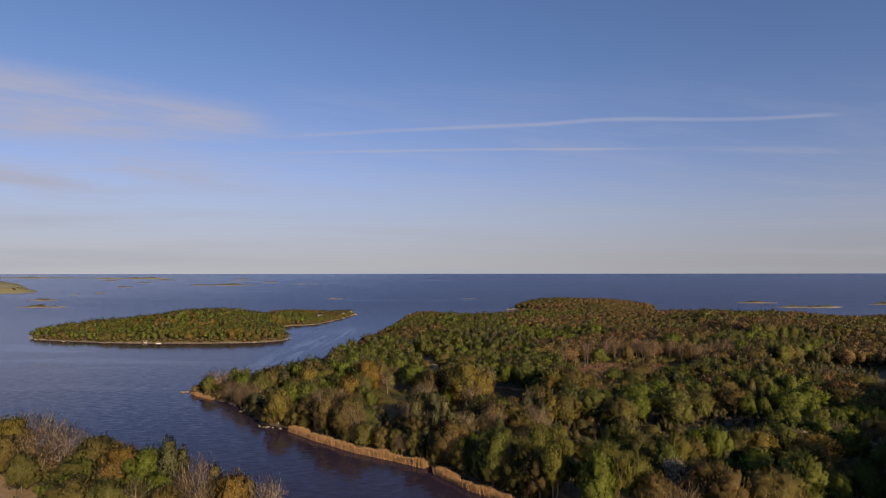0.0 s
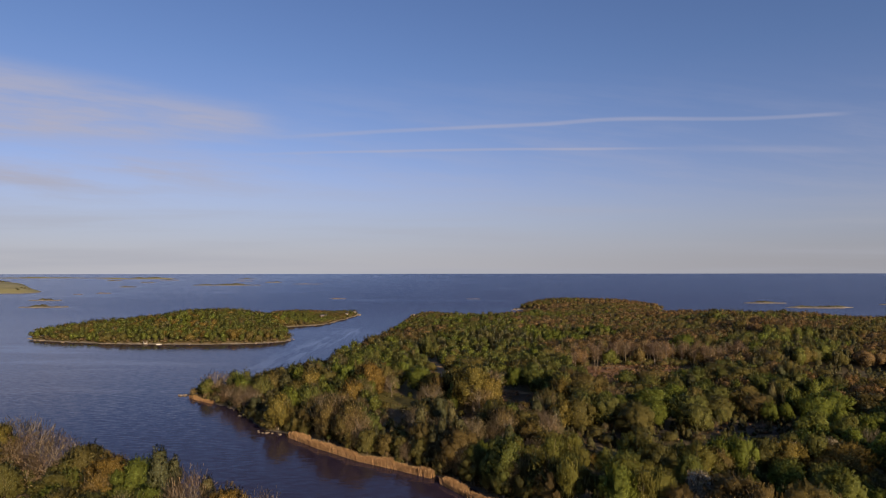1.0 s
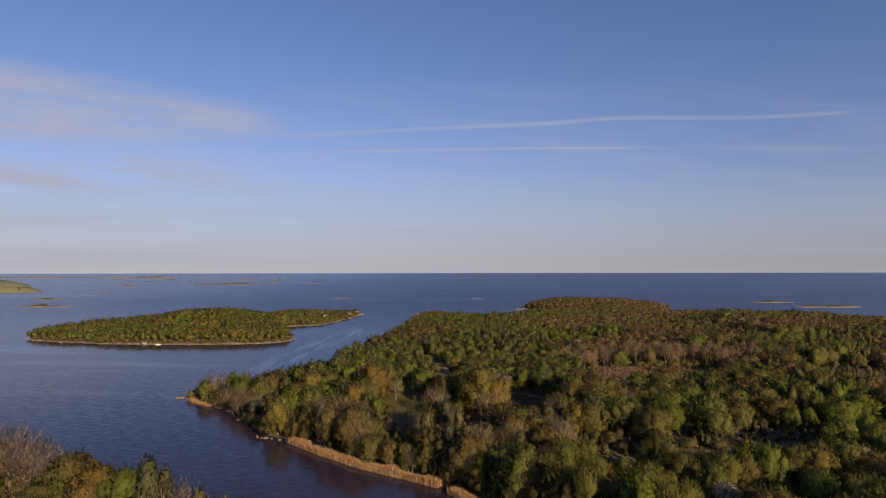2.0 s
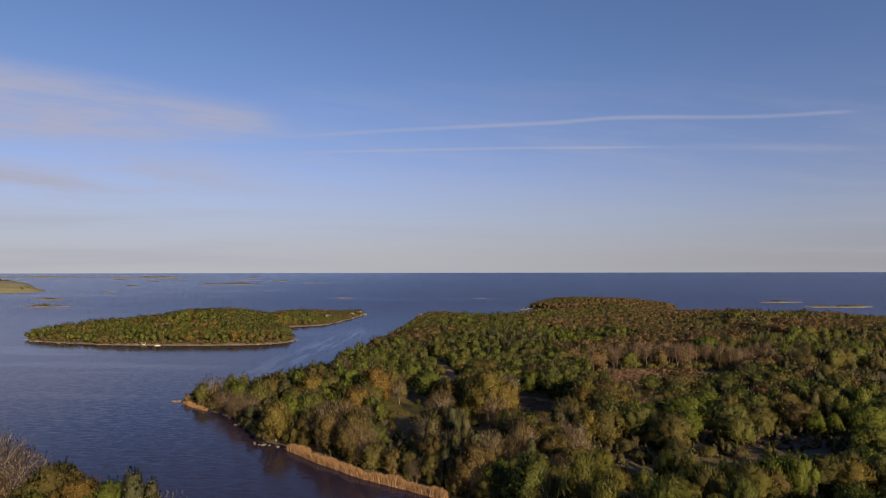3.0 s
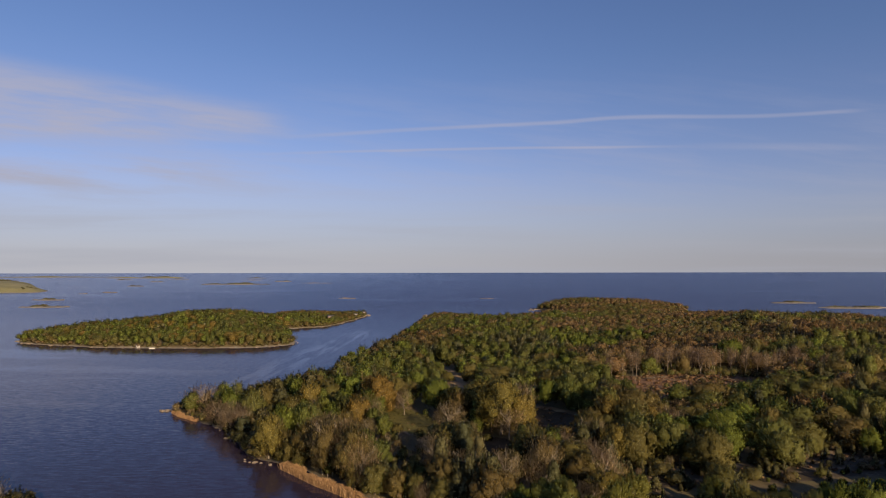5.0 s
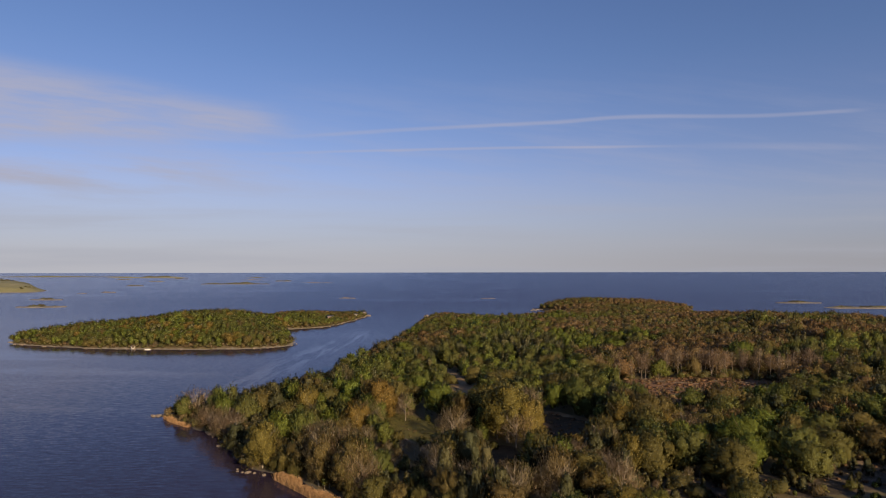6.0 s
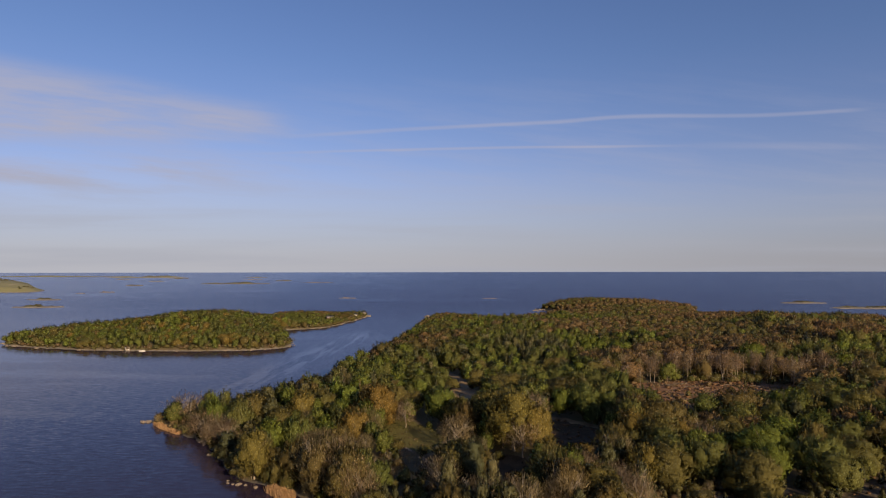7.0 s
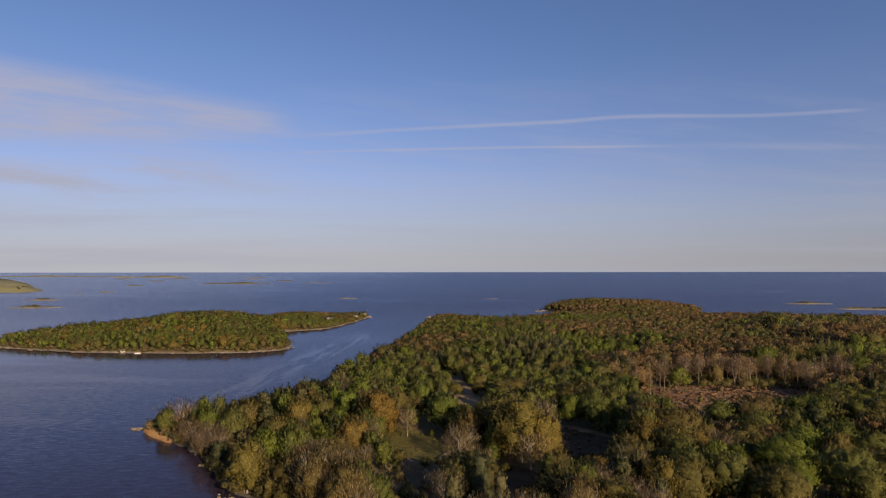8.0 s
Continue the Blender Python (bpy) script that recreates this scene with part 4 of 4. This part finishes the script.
def fill(land, seed, near, mid, far, sp_near, sp_mid, sp_far, tall=(7.5, 11.5), shrink=0.0, clear=True):
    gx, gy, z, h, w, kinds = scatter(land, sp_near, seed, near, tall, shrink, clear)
    for row in zip(kinds, gx, gy, z, h, w):
        plant(KINDS[int(row[0])], *map(float, row[1:]))
    for keep, sp, tmpl in ((mid, sp_mid, MID), (far, sp_far, FAR)):
        if keep is none:
            continue
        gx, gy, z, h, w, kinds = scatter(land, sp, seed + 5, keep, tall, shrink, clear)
        for k, kind in enumerate(KINDS):
            s = kinds == k
            wood(kind + "_wood", "dense coastal wood of " + LABEL[kind][0].replace("_tree", "") + " trees in spring", list(zip(gx[s], gy[s], z[s], h[s], w[s])), tmpl[kind], kind)


def wedge(x, y, m=14):
    return np.abs(x) < 0.77 * y + m


def none(x, y):
    return np.zeros(x.shape, bool)


fill(PENINSULA, 21, lambda x, y: (y < 235) & (y > 118) & wedge(x, y, 2), lambda x, y: (y >= 235) & (y < 420) & wedge(x, y), lambda x, y: (y >= 420) & wedge(x, y), 5.3, 5.4, 5.4, (7.0, 10.5), 0.40)
# unseen taller woods, added beyond the view to throw shadows into it
fill(PENINSULA, 26, none, none, lambda x, y: (x > 66) & (y > 50) & (((y <= 90) & (x < 230)) | ((x >= 0.8 * y + 2) & (x < 0.8 * y + 70) & (y < 290) & (y > 90))), 6, 5.5, 5.5, (13.5, 15.5), 0.0, False)
fill(ISLAND, 31, none, none, lambda x, y: wedge(x, y, 80), 6, 6, 4.3, (5.4, 7.6))
fill(NEAR_ISLAND, 41, lambda x, y: (y > 100) & wedge(x, y, 10), none, none, 5.2, 6, 6, (6.0, 9.0))


def thicket(land, seed, spacing, keep, reach, tall):
    """Bushes close along the shore."""
    rng = np.random.default_rng(seed)
    lo, hi = land.poly.min(0), land.poly.max(0)
    gx, gy = np.meshgrid(np.arange(lo[0], hi[0], spacing), np.arange(lo[1], hi[1], spacing))
    gx = (gx + rng.uniform(-0.5, 0.5, gx.shape) * spacing).ravel(); gy = (gy + rng.uniform(-0.5, 0.5, gy.shape) * spacing).ravel()
    ok = keep(gx, gy)
    gx, gy = gx[ok], gy[ok]
    d = land.dist(gx, gy)
    ok = (d > np.where(gx > -50, 1.3, 0.3)) & (d < reach)
    for q in OPEN:
        ok &= signed(q, gx, gy) < 0.5
    gx, gy, d = gx[ok], gy[ok], d[ok]
    z = land.height(gx, gy, d)
    for x, y, zz in zip(gx, gy, z):
        plant("bush", float(x), float(y), float(zz), rng.uniform(*tall), rng.uniform(0.8, 1.2))


# saplings and scrub on the bracken slope and round the rocks
for k in range(72):
    q = (OPEN[3], OPEN[5], OPEN[6])[k % 3]
    lo, hi = q.min(0), q.max(0)
    x, y = float(trng.uniform(lo[0], hi[0])), float(trng.uniform(lo[1], hi[1]))
    if signed(q, np.array([x]), np.array([y]))[0] > 0:
        kind = ("bare", "bush", "pine")[int(trng.integers(3))]
        plant(kind, x, y, float(PENINSULA.height(np.array([x]), np.array([y]))[0]), trng.uniform(1.2, 3.2), 0.9)
# bracken and heather over the cleared slope and the rocks
tufts = []
for q, count in ((OPEN[3], 1500), (OPEN[5], 70), (OPEN[6], 180), (OPEN[1], 140)):
    lo, hi = q.min(0), q.max(0)
    x, y = trng.uniform(lo[0], hi[0], count), trng.uniform(lo[1], hi[1], count)
    ok = signed(q, x, y) > 0.3
    tufts += [(a, b, c - 0.1, trng.uniform(0.2, 0.75) * (1 + (trng.uniform() < 0.06)), trng.uniform(1.2, 2.6)) for a, b, c in zip(x[ok], y[ok], PENINSULA.height(x[ok], y[ok]))]
gx, gy = trng.uniform(-32, -6, 420), trng.uniform(206, 244, 420)
ok = signed(OPEN[0], gx, gy) > 0.3
ux, uy = trng.uniform(56, 150, 260), trng.uniform(300, 326, 260)
wood("undergrowth", "brown undergrowth among the leafless birches", [(a, b, c - 0.1, trng.uniform(1.0, 3.4), 1.3) for a, b, c in zip(ux, uy, PENINSULA.height(ux, uy))], [crown_verts("bush", 44, 0.2, trng, 8, 0) for k in range(4)], "bush")
wood("meadow_tufts", "rough grass tufts over the small meadow", [(a, b, c - 0.1, trng.uniform(0.2, 0.55), 1.9) for a, b, c in zip(gx[ok], gy[ok], PENINSULA.height(gx[ok], gy[ok]))], [crown_verts("bush", 26, 0.26, trng, 6, 0) for k in range(4)], "bush")
wood("dry_bracken", "tufts of dry red-brown bracken and heather on open ground", tufts, [crown_verts("bush", 26, 0.26, trng, 6, 0) for k in range(4)], "bracken")
# young growth close behind the reeds
brng = np.random.default_rng(17)
for k in range(330):
    f = k / 329 * 6
    i = min(int(f), 5)
    line = ((-50, 190), (-36.5, 180), (-22.5, 168.5), (-10.5, 161), (0, 151), (8.5, 140), (16, 131))
    (x0, y0), (x1, y1) = line[i], line[i + 1]
    x, y = x0 + (x1 - x0) * (f - i) + brng.uniform(-1.6, 3.4), y0 + (y1 - y0) * (f - i) + brng.uniform(-1.2, 4.2)
    if PENINSULA.dist(np.array([x]), np.array([y]))[0] > 0.6:
        kind = ("bush", "bare", "bush", "birch", "oak", "pine" if i < 4 else "aspen")[int(brng.integers(6))]
        plant(kind, x, y, float(PENINSULA.height(np.array([x]), np.array([y]))[0]), brng.uniform(2.2, 4.0) if kind == "bush" else brng.uniform(4.0, 7.5) * (1.0 if i < 4 else 1.35), brng.uniform(0.8, 1.2))
for k in range(120):
    x, y = float(brng.uniform(-72, -44)), float(brng.uniform(189, 215))
    if PENINSULA.dist(np.array([x]), np.array([y]))[0] > 0.4 and PENINSULA.dist(np.array([x]), np.array([y]))[0] < 7:
        plant(("bush", "bare", "bush", "birch", "oak")[k % 5], x, y, float(PENINSULA.height(np.array([x]), np.array([y]))[0]), brng.uniform(2.2, 4.6), brng.uniform(0.9, 1.25))
for k in range(24):
    x, y = float(brng.uniform(-30, -14)), float(brng.uniform(168, 184))
    if PENINSULA.dist(np.array([x]), np.array([y]))[0] > 1.5:
        plant("bush" if k % 2 else "pine", x, y, float(PENINSULA.height(np.array([x]), np.array([y]))[0]), brng.uniform(2.4, 5.5), brng.uniform(0.9, 1.25))
# low junipers and scrub over the rocky ledges
for k in range(150):
    q = OPEN[6] if k % 3 else OPEN[5]
    lo, hi = q.min(0) - 3, q.max(0) + 3
    x, y = float(brng.uniform(lo[0], hi[0])), float(brng.uniform(lo[1], hi[1]))
    if signed(q, np.array([x]), np.array([y]))[0] > -2.5:
        plant("pine" if k % 5 else "bush", x, y, float(PENINSULA.height(np.array([x]), np.array([y]))[0]), brng.uniform(1.3, 3.6), brng.uniform(1.0, 1.9))
thicket(PENINSULA, 51, 3.4, lambda x, y: (x < 20) & (y > 120) & (y < 265), 9.0, (2.0, 4.2))
for k in range(44):
    x, y = float(trng.uniform(-34, -11)), float(trng.uniform(184, 210))
    if signed(OPEN[8], np.array([x]), np.array([y]))[0] > 0:
        plant(("bush", "pine", "bush", "bare")[k % 4], x, y, float(PENINSULA.height(np.array([x]), np.array([y]))[0]), trng.uniform(1.8, 4.2), 1.1)
ix, iy = np.meshgrid(np.arange(-300, -90, 2.4), np.arange(402, 675, 2.4))
ix = (ix + trng.uniform(-1, 1, ix.shape)).ravel(); iy = (iy + trng.uniform(-1, 1, iy.shape)).ravel()
idist = ISLAND.dist(ix, iy)
ok = (idist > 0.7) & (idist < 4.5)
iz = ISLAND.height(ix, iy, idist)
wood("shore_scrub", "low scrub along the island's stony shore", [(x, y, z, trng.uniform(1.6, 3.6), 1.2) for x, y, z in zip(ix[ok], iy[ok], iz[ok])], [crown_verts("bush", 30, 0.3, trng, 6, 0) for k in range(4)], "bush")
LOW = [crown_verts("bush", 30, 0.3, trng, 6, 0) for k in range(4)]
wood("skerry_scrub", "low wind-cut scrub on the backs of the skerries", [(x, y, z - 0.2, trng.uniform(0.6, 1.4), 1.9) for x, y, z in SCRUB], LOW, "bush")
cx, cy = np.meshgrid(np.arange(-2200, -790, 17.0), np.arange(1180, 2550, 17.0))
cx = (cx + trng.uniform(-8, 8, cx.shape)).ravel(); cy = (cy + trng.uniform(-8, 8, cy.shape)).ravel()
cdist = COAST.dist(cx, cy)
ok = (cdist > 6) & (cx > -0.79 * cy - 30) & (lump(cx, cy, 0.016, 8) > 0.1)
cz = COAST.height(cx, cy, cdist)
wood("coast_scrub", "scattered low trees and scrub over the distant coast", [(x, y, z, trng.uniform(1.2, 2.8), 2.6) for x, y, z in zip(cx[ok], cy[ok], cz[ok])], LOW, "bush")
thicket(NEAR_ISLAND, 52, 6.2, lambda x, y: (y > 100) & wedge(x, y, 0), 30.0, (2.0, 4.0))


# ---------------------------------------------------------------- reeds, stones, huts


def reed_bed(label, line, width, height, count, seed):
    """Dry reeds as single tapering blades along a stretch of shore."""
    rng = np.random.default_rng(seed)
    q = np.array(line, float)
    seg = np.hypot(*np.diff(q, axis=0).T); cum = np.r_[0, seg.cumsum()]
    s = rng.uniform(0, cum[-1], count)
    x, y = np.interp(s, cum, q[:, 0]), np.interp(s, cum, q[:, 1])
    i = np.clip(np.searchsorted(cum, s) - 1, 0, len(seg) - 1)
    d = np.diff(q, axis=0)[i] / seg[i][:, None]
    off = rng.uniform(0, 1, count) * width * (0.8 + 0.3 * np.sin(s * 0.35) + 0.2 * np.sin(s * 1.1))
    root = np.stack([x - d[:, 1] * off, y + d[:, 0] * off, np.full(count, -0.2)], 1)
    a = rng.uniform(0, 6.283, count)
    side = np.stack([np.cos(a), np.sin(a), np.zeros(count)], 1) * rng.uniform(0.03, 0.065, count)[:, None]
    tip = root + np.stack([rng.normal(0, 0.22, count), rng.normal(0, 0.22, count), height * rng.uniform(0.75, 1.1, count) * (1 + 0.12 * np.sin(s * 0.5))], 1)
    v = np.stack([root - side, root + side, tip + side * 0.5, tip - side * 0.5], 1).reshape(-1, 3)
    tagged(new("reeds", mesh_np("reeds", v, np.arange(len(v)).reshape(-1, 4), M_REED, np.repeat(rng.uniform(0, 1, count), 4))), label, "reeds", kind="stuff")


reed_bed("long bed of tan dry reeds along the wooded shore", [(-49, 188.5), (-37.7, 177.3), (-24.3, 165.9), (-12.8, 158.7), (-5.1, 153.3)], 2.7, 1.75, 13000, 1)
reed_bed("short bed of tan dry reeds beside the shore", [(-2.9, 149.9), (5.2, 138.5), (10.7, 133.2), (16, 126)], 2.4, 1.6, 6000, 2)
reed_bed("low tan reeds round the rocky headland", [(-103.4, 245), (-98.6, 239.8), (-90, 233.5)], 2.0, 1.15, 1900, 3)


def stone(x, y, z, size, seed, name="boulder", label="grey-brown weathered boulder at the water's edge", group="shore boulders", flat=0.6):
    rng = np.random.default_rng(seed)
    bm = bmesh.new()
    bmesh.ops.create_icosphere(bm, subdivisions=2, radius=0.5)
    ph = rng.uniform(0, 6.28, 6)
    for v in bm.verts:
        c = v.co
        k = 1 + 0.16 * math.sin(c.x * 7 + ph[0]) + 0.14 * math.sin(c.y * 8 + ph[1]) + 0.1 * math.sin(c.z * 11 + ph[2]) + 0.06 * math.sin(c.x * 17 + c.y * 13 + ph[3])
        v.co = Vector((c.x * k, c.y * k * rng.uniform(0.97, 1.03), c.z * k * flat))
    me = bpy.data.meshes.new(name)
    bm.to_mesh(me); bm.free()
    me.materials.append(M_OUTCROP if name == "outcrop" else M_ROCK)
    o = tagged(new(name, me), label, "rock", group)
    o.location, o.scale, o.rotation_euler = (x, y, z), (size * rng.uniform(0.8, 1.4), size, size), (0, 0, rng.uniform(0, 6.28))
    return o


srng = np.random.default_rng(77)
for k in range(9):
    stone(-106.3 + srng.normal(0, 1.3), 247.4 + srng.normal(0, 0.9), 0.1, srng.uniform(0.8, 2.0), 100 + k)
for k, (x, y) in enumerate(((-80, 226.3), (-78.6, 225.4), (-77.9, 223.8), (-59.6, 194.0), (-58.2, 193.4), (-56.7, 193.2), (-60.2, 195.6), (-72.5, 214.5), (-55, 192.8), (-52.3, 191.6))):
    stone(x, y, 0.12, srng.uniform(0.6, 1.2), 120 + k)
for k in range(16):
    stone(-100 + srng.normal(0, 2.5), 655 + srng.normal(0, 7), 0.3, srng.uniform(1.6, 3.4), 330 + k, label="pale boulder on the island's rocky point")
for k in range(18):
    f = srng.uniform(0, 1)
    stone(-37.5 + srng.normal(0, 1.5), 606 + 56 * f, 0.3, srng.uniform(1.5, 3.2), 350 + k, label="grey boulder at the foot of the wooded point")
for k in range(14):
    stone(84 + srng.normal(0, 5), 745 + srng.normal(0, 9), 0.2, srng.uniform(1.8, 3.6), 370 + k, label="grey boulder below the wooded hill")
shore = ISLAND.poly
for k in range(110):
    i = int(srng.integers(len(shore)))
    x, y = shore[i] + srng.normal(0, 0.8, 2)
    stone(float(x), float(y), 0.1, srng.uniform(0.8, 2.2), 140 + k, label="pale boulder on the island's stony shore")


def on_land(x, y, land=None):
    land = land or PENINSULA
    return float(land.height(np.array([x]), np.array([y]))[0])


# tumbled stone wall across the meadow, a fallen trunk and outcrops
for k in range(22):
    f = k / 21
    x, y = -23.2 + 8.5 * f + srng.normal(0, 0.25), 216.9 - 13.3 * f + srng.normal(0, 0.25)
    stone(x, y, on_land(x, y) + 0.15, srng.uniform(0.5, 1.0), 230 + k, "stone", "lichen-grey stone of a tumbled field wall", "field wall")
for k in range(16):
    x, y = srng.uniform(-11, -2), srng.uniform(262, 318)
    if signed(OPEN[4], np.array([x]), np.array([y]))[0] > 0:
        stone(x, y, on_land(x, y), srng.uniform(1.2, 3.4), 260 + k, "outcrop", "pale flat rock outcrop in the wood", "outcrops", 0.3)
for k in range(30):
    q = OPEN[5] if k % 2 else OPEN[6]
    lo, hi = q.min(0), q.max(0)
    x, y = srng.uniform(lo[0], hi[0]), srng.uniform(lo[1], hi[1])
    if signed(q, np.array([x]), np.array([y]))[0] > 0.5:
        stone(x, y, on_land(x, y) - 0.1, srng.uniform(1.0, 3.6), 290 + k, "outcrop", "pale flat rock outcrop among junipers", "outcrops", 0.36)


def fallen(x0, y0, x1, y1, r, material=M_WOOD):
    z0, z1 = on_land(x0, y0) + 0.25, on_land(x1, y1) + 0.35
    p0, p1 = np.array([x0, y0, z0]), np.array([x1, y1, z1])
    d = (p1 - p0) / np.linalg.norm(p1 - p0)
    s = np.cross(d, [0, 0, 1]); s /= np.linalg.norm(s); up = np.cross(s, d)
    vs, fs = [], []
    for i in range(7):
        f = i / 6
        for k in range(7):
            a = 6.283 * k / 7
            vs.append(p0 + (p1 - p0) * f + (s * math.cos(a) + up * math.sin(a)) * r * (1.1 - 0.5 * f) + up * 0.08 * math.sin(f * 5))
        if i:
            for k in range(7):
                a, b = (i - 1) * 7 + k, (i - 1) * 7 + (k + 1) % 7
                fs += [(a, b, b + 7), (a, b + 7, a + 7)]
    tagged(new("fallen_trunk", mesh_np("fallen_trunk", np.array(vs), np.array(fs), material)), "bleached fallen tree trunk lying on the ground" if material is M_WOOD else "brown fallen tree trunk lying among dry bracken", "log", "fallen trunks")


fallen(-12.9, 212.3, -9.0, 221.0, 0.4)
for k in range(44):
    x, y = srng.uniform(46, 126), srng.uniform(254, 304)
    if signed(OPEN[3], np.array([x]), np.array([y]))[0] > 1:
        a, ln = srng.normal(0.2, 0.5), srng.uniform(3, 8)
        fallen(x, y, x + ln * math.cos(a), y + ln * math.sin(a), srng.uniform(0.10, 0.17), M_BARK)
for k in range(8):
    x, y = 22 + srng.uniform(-2, 4), 249 + srng.uniform(-1.5, 1.5)
    a = srng.uniform(0, 3.14)
    fallen(x, y, x + 3.5 * math.cos(a), y + 3.5 * math.sin(a), 0.15)


def box_mesh(name, x0, x1, y0, y1, z0, z1, material, parent):
    bm = bmesh.new()
    bmesh.ops.create_cube(bm, size=1)
    for v in bm.verts:
        v.co = Vector(((x0 + x1) / 2 + v.co.x * (x1 - x0), (y0 + y1) / 2 + v.co.y * (y1 - y0), (z0 + z1) / 2 + v.co.z * (z1 - z0)))
    bmesh.ops.bevel(bm, geom=bm.edges[:], offset=0.02, segments=1, affect="EDGES")
    me = bpy.data.meshes.new(name)
    bm.to_mesh(me); bm.free()
    me.materials.append(material)
    o = new(name, me)
    o.parent = parent
    return o


def cabin(name, label, x, y, z, w, d, h, turn, wall, roof):
    """A small gabled hut: walls, roof slopes, gables, door and windows."""
    e = tagged(new(name), label, "house", "coast cabins")
    e.location, e.rotation_euler = (x, y, z), (0, 0, turn)
    box_mesh("wall", -w / 2, w / 2, -d / 2, d / 2, -0.4, h, wall, e)
    rise = d * 0.32
    for sgn in (-1, 1):
        vs = np.array([(-w / 2 - 0.3, 0, h + rise), (w / 2 + 0.3, 0, h + rise), (w / 2 + 0.3, sgn * (d / 2 + 0.35), h - 0.2), (-w / 2 - 0.3, sgn * (d / 2 + 0.35), h - 0.2)])
        vs = np.concatenate([vs, vs + (0, 0, 0.14)])
        fs = np.array([(0, 1, 2, 3), (4, 5, 6, 7), (0, 1, 5, 4), (1, 2, 6, 5), (2, 3, 7, 6), (3, 0, 4, 7)])
        o = new("roof", mesh_np("roof", vs, fs, roof)); o.parent = e
        vs = np.array([(sgn * w / 2, -d / 2, h), (sgn * w / 2, d / 2, h), (sgn * w / 2, 0, h + rise)])
        vs = np.concatenate([vs, vs - (sgn * 0.12, 0, 0)])
        o = new("gable", mesh_np("gable", vs, np.array([(0, 1, 2), (3, 4, 5)]), wall)); o.parent = e
    box_mesh("door", -0.45, 0.45, -d / 2 - 0.05, -d / 2 + 0.02, 0, min(2.0, h - 0.1), M_WOOD, e)
    for sx in (-w * 0.33, w * 0.33):
        o = box_mesh("window", sx - 0.45, sx + 0.45, -d / 2 - 0.05, -d / 2 + 0.02, h * 0.4, h * 0.8, M_WHITE, e)
        box_mesh("pane", sx - 0.36, sx + 0.36, -d / 2 - 0.07, -d / 2 - 0.03, h * 0.46, h * 0.74, M_GLASS, o)


cabin("boathouse", "small pale boathouse on the island shore", -204, 411, 0.6, 2.4, 2.0, 1.2, 0.1, M_WHITE, M_ROOF)
cabin("cottage", "red cottage with white trim among island trees", -121, 584, 2.6, 5.5, 4.5, 2.6, 0.5, M_RED, M_ROOF)
cabin("cottage", "white seaside cottage near the island's point", -107, 628, 1.3, 4.5, 4, 2.4, 0.7, M_WHITE, M_ROOF)
cabin("cottage", "grey wooden hut at the island's tip", -103, 652, 1.2, 5, 4, 2.4, 0.3, M_WOOD, M_ROOF)
for x, y in ((178, 494), (223, 516), (230, 490)):
    cabin("cottage", "white cottage half hidden in the wood", x, y, on_land(x, y) + 2.0, 4, 3, 3.0, 0.2, M_WHITE, M_ROOF)


def boat(x, y, turn):
    e = tagged(new("rowing_boat"), "small white open boat moored by the island", "boat")
    e.location, e.rotation_euler = (x, y, 0.0), (0, 0, turn)
    prof = [(-1.6, 0.55), (-0.9, 0.7), (0.2, 0.72), (1.0, 0.5), (1.7, 0.05)]
    vs, fs = [], []
    for px, hw in prof:
        vs += [(px, -hw, 0.55), (px, -hw * 0.6, -0.1), (px, hw * 0.6, -0.1), (px, hw, 0.55), (px, hw * 0.85, 0.5), (px, hw * 0.5, 0.05), (px, -hw * 0.5, 0.05), (px, -hw * 0.85, 0.5)]
    for i in range(4):
        for k in range(8):
            a, b = i * 8 + k, i * 8 + (k + 1) % 8
            fs.append((a, b, b + 8, a + 8))
    fs.append((0, 1, 6, 7)); fs.append((1, 2, 5, 6)); fs.append((2, 3, 4, 5))
    o = new("hull", mesh_np("hull", np.array(vs), np.array(fs), M_WHITE)); o.parent = e
    for sx in (-1.0, 0.5):
        box_mesh("seat", sx - 0.15, sx + 0.15, -0.5, 0.5, 0.32, 0.38, M_WOOD, e)


boat(-193.5, 407.5, 0.3)
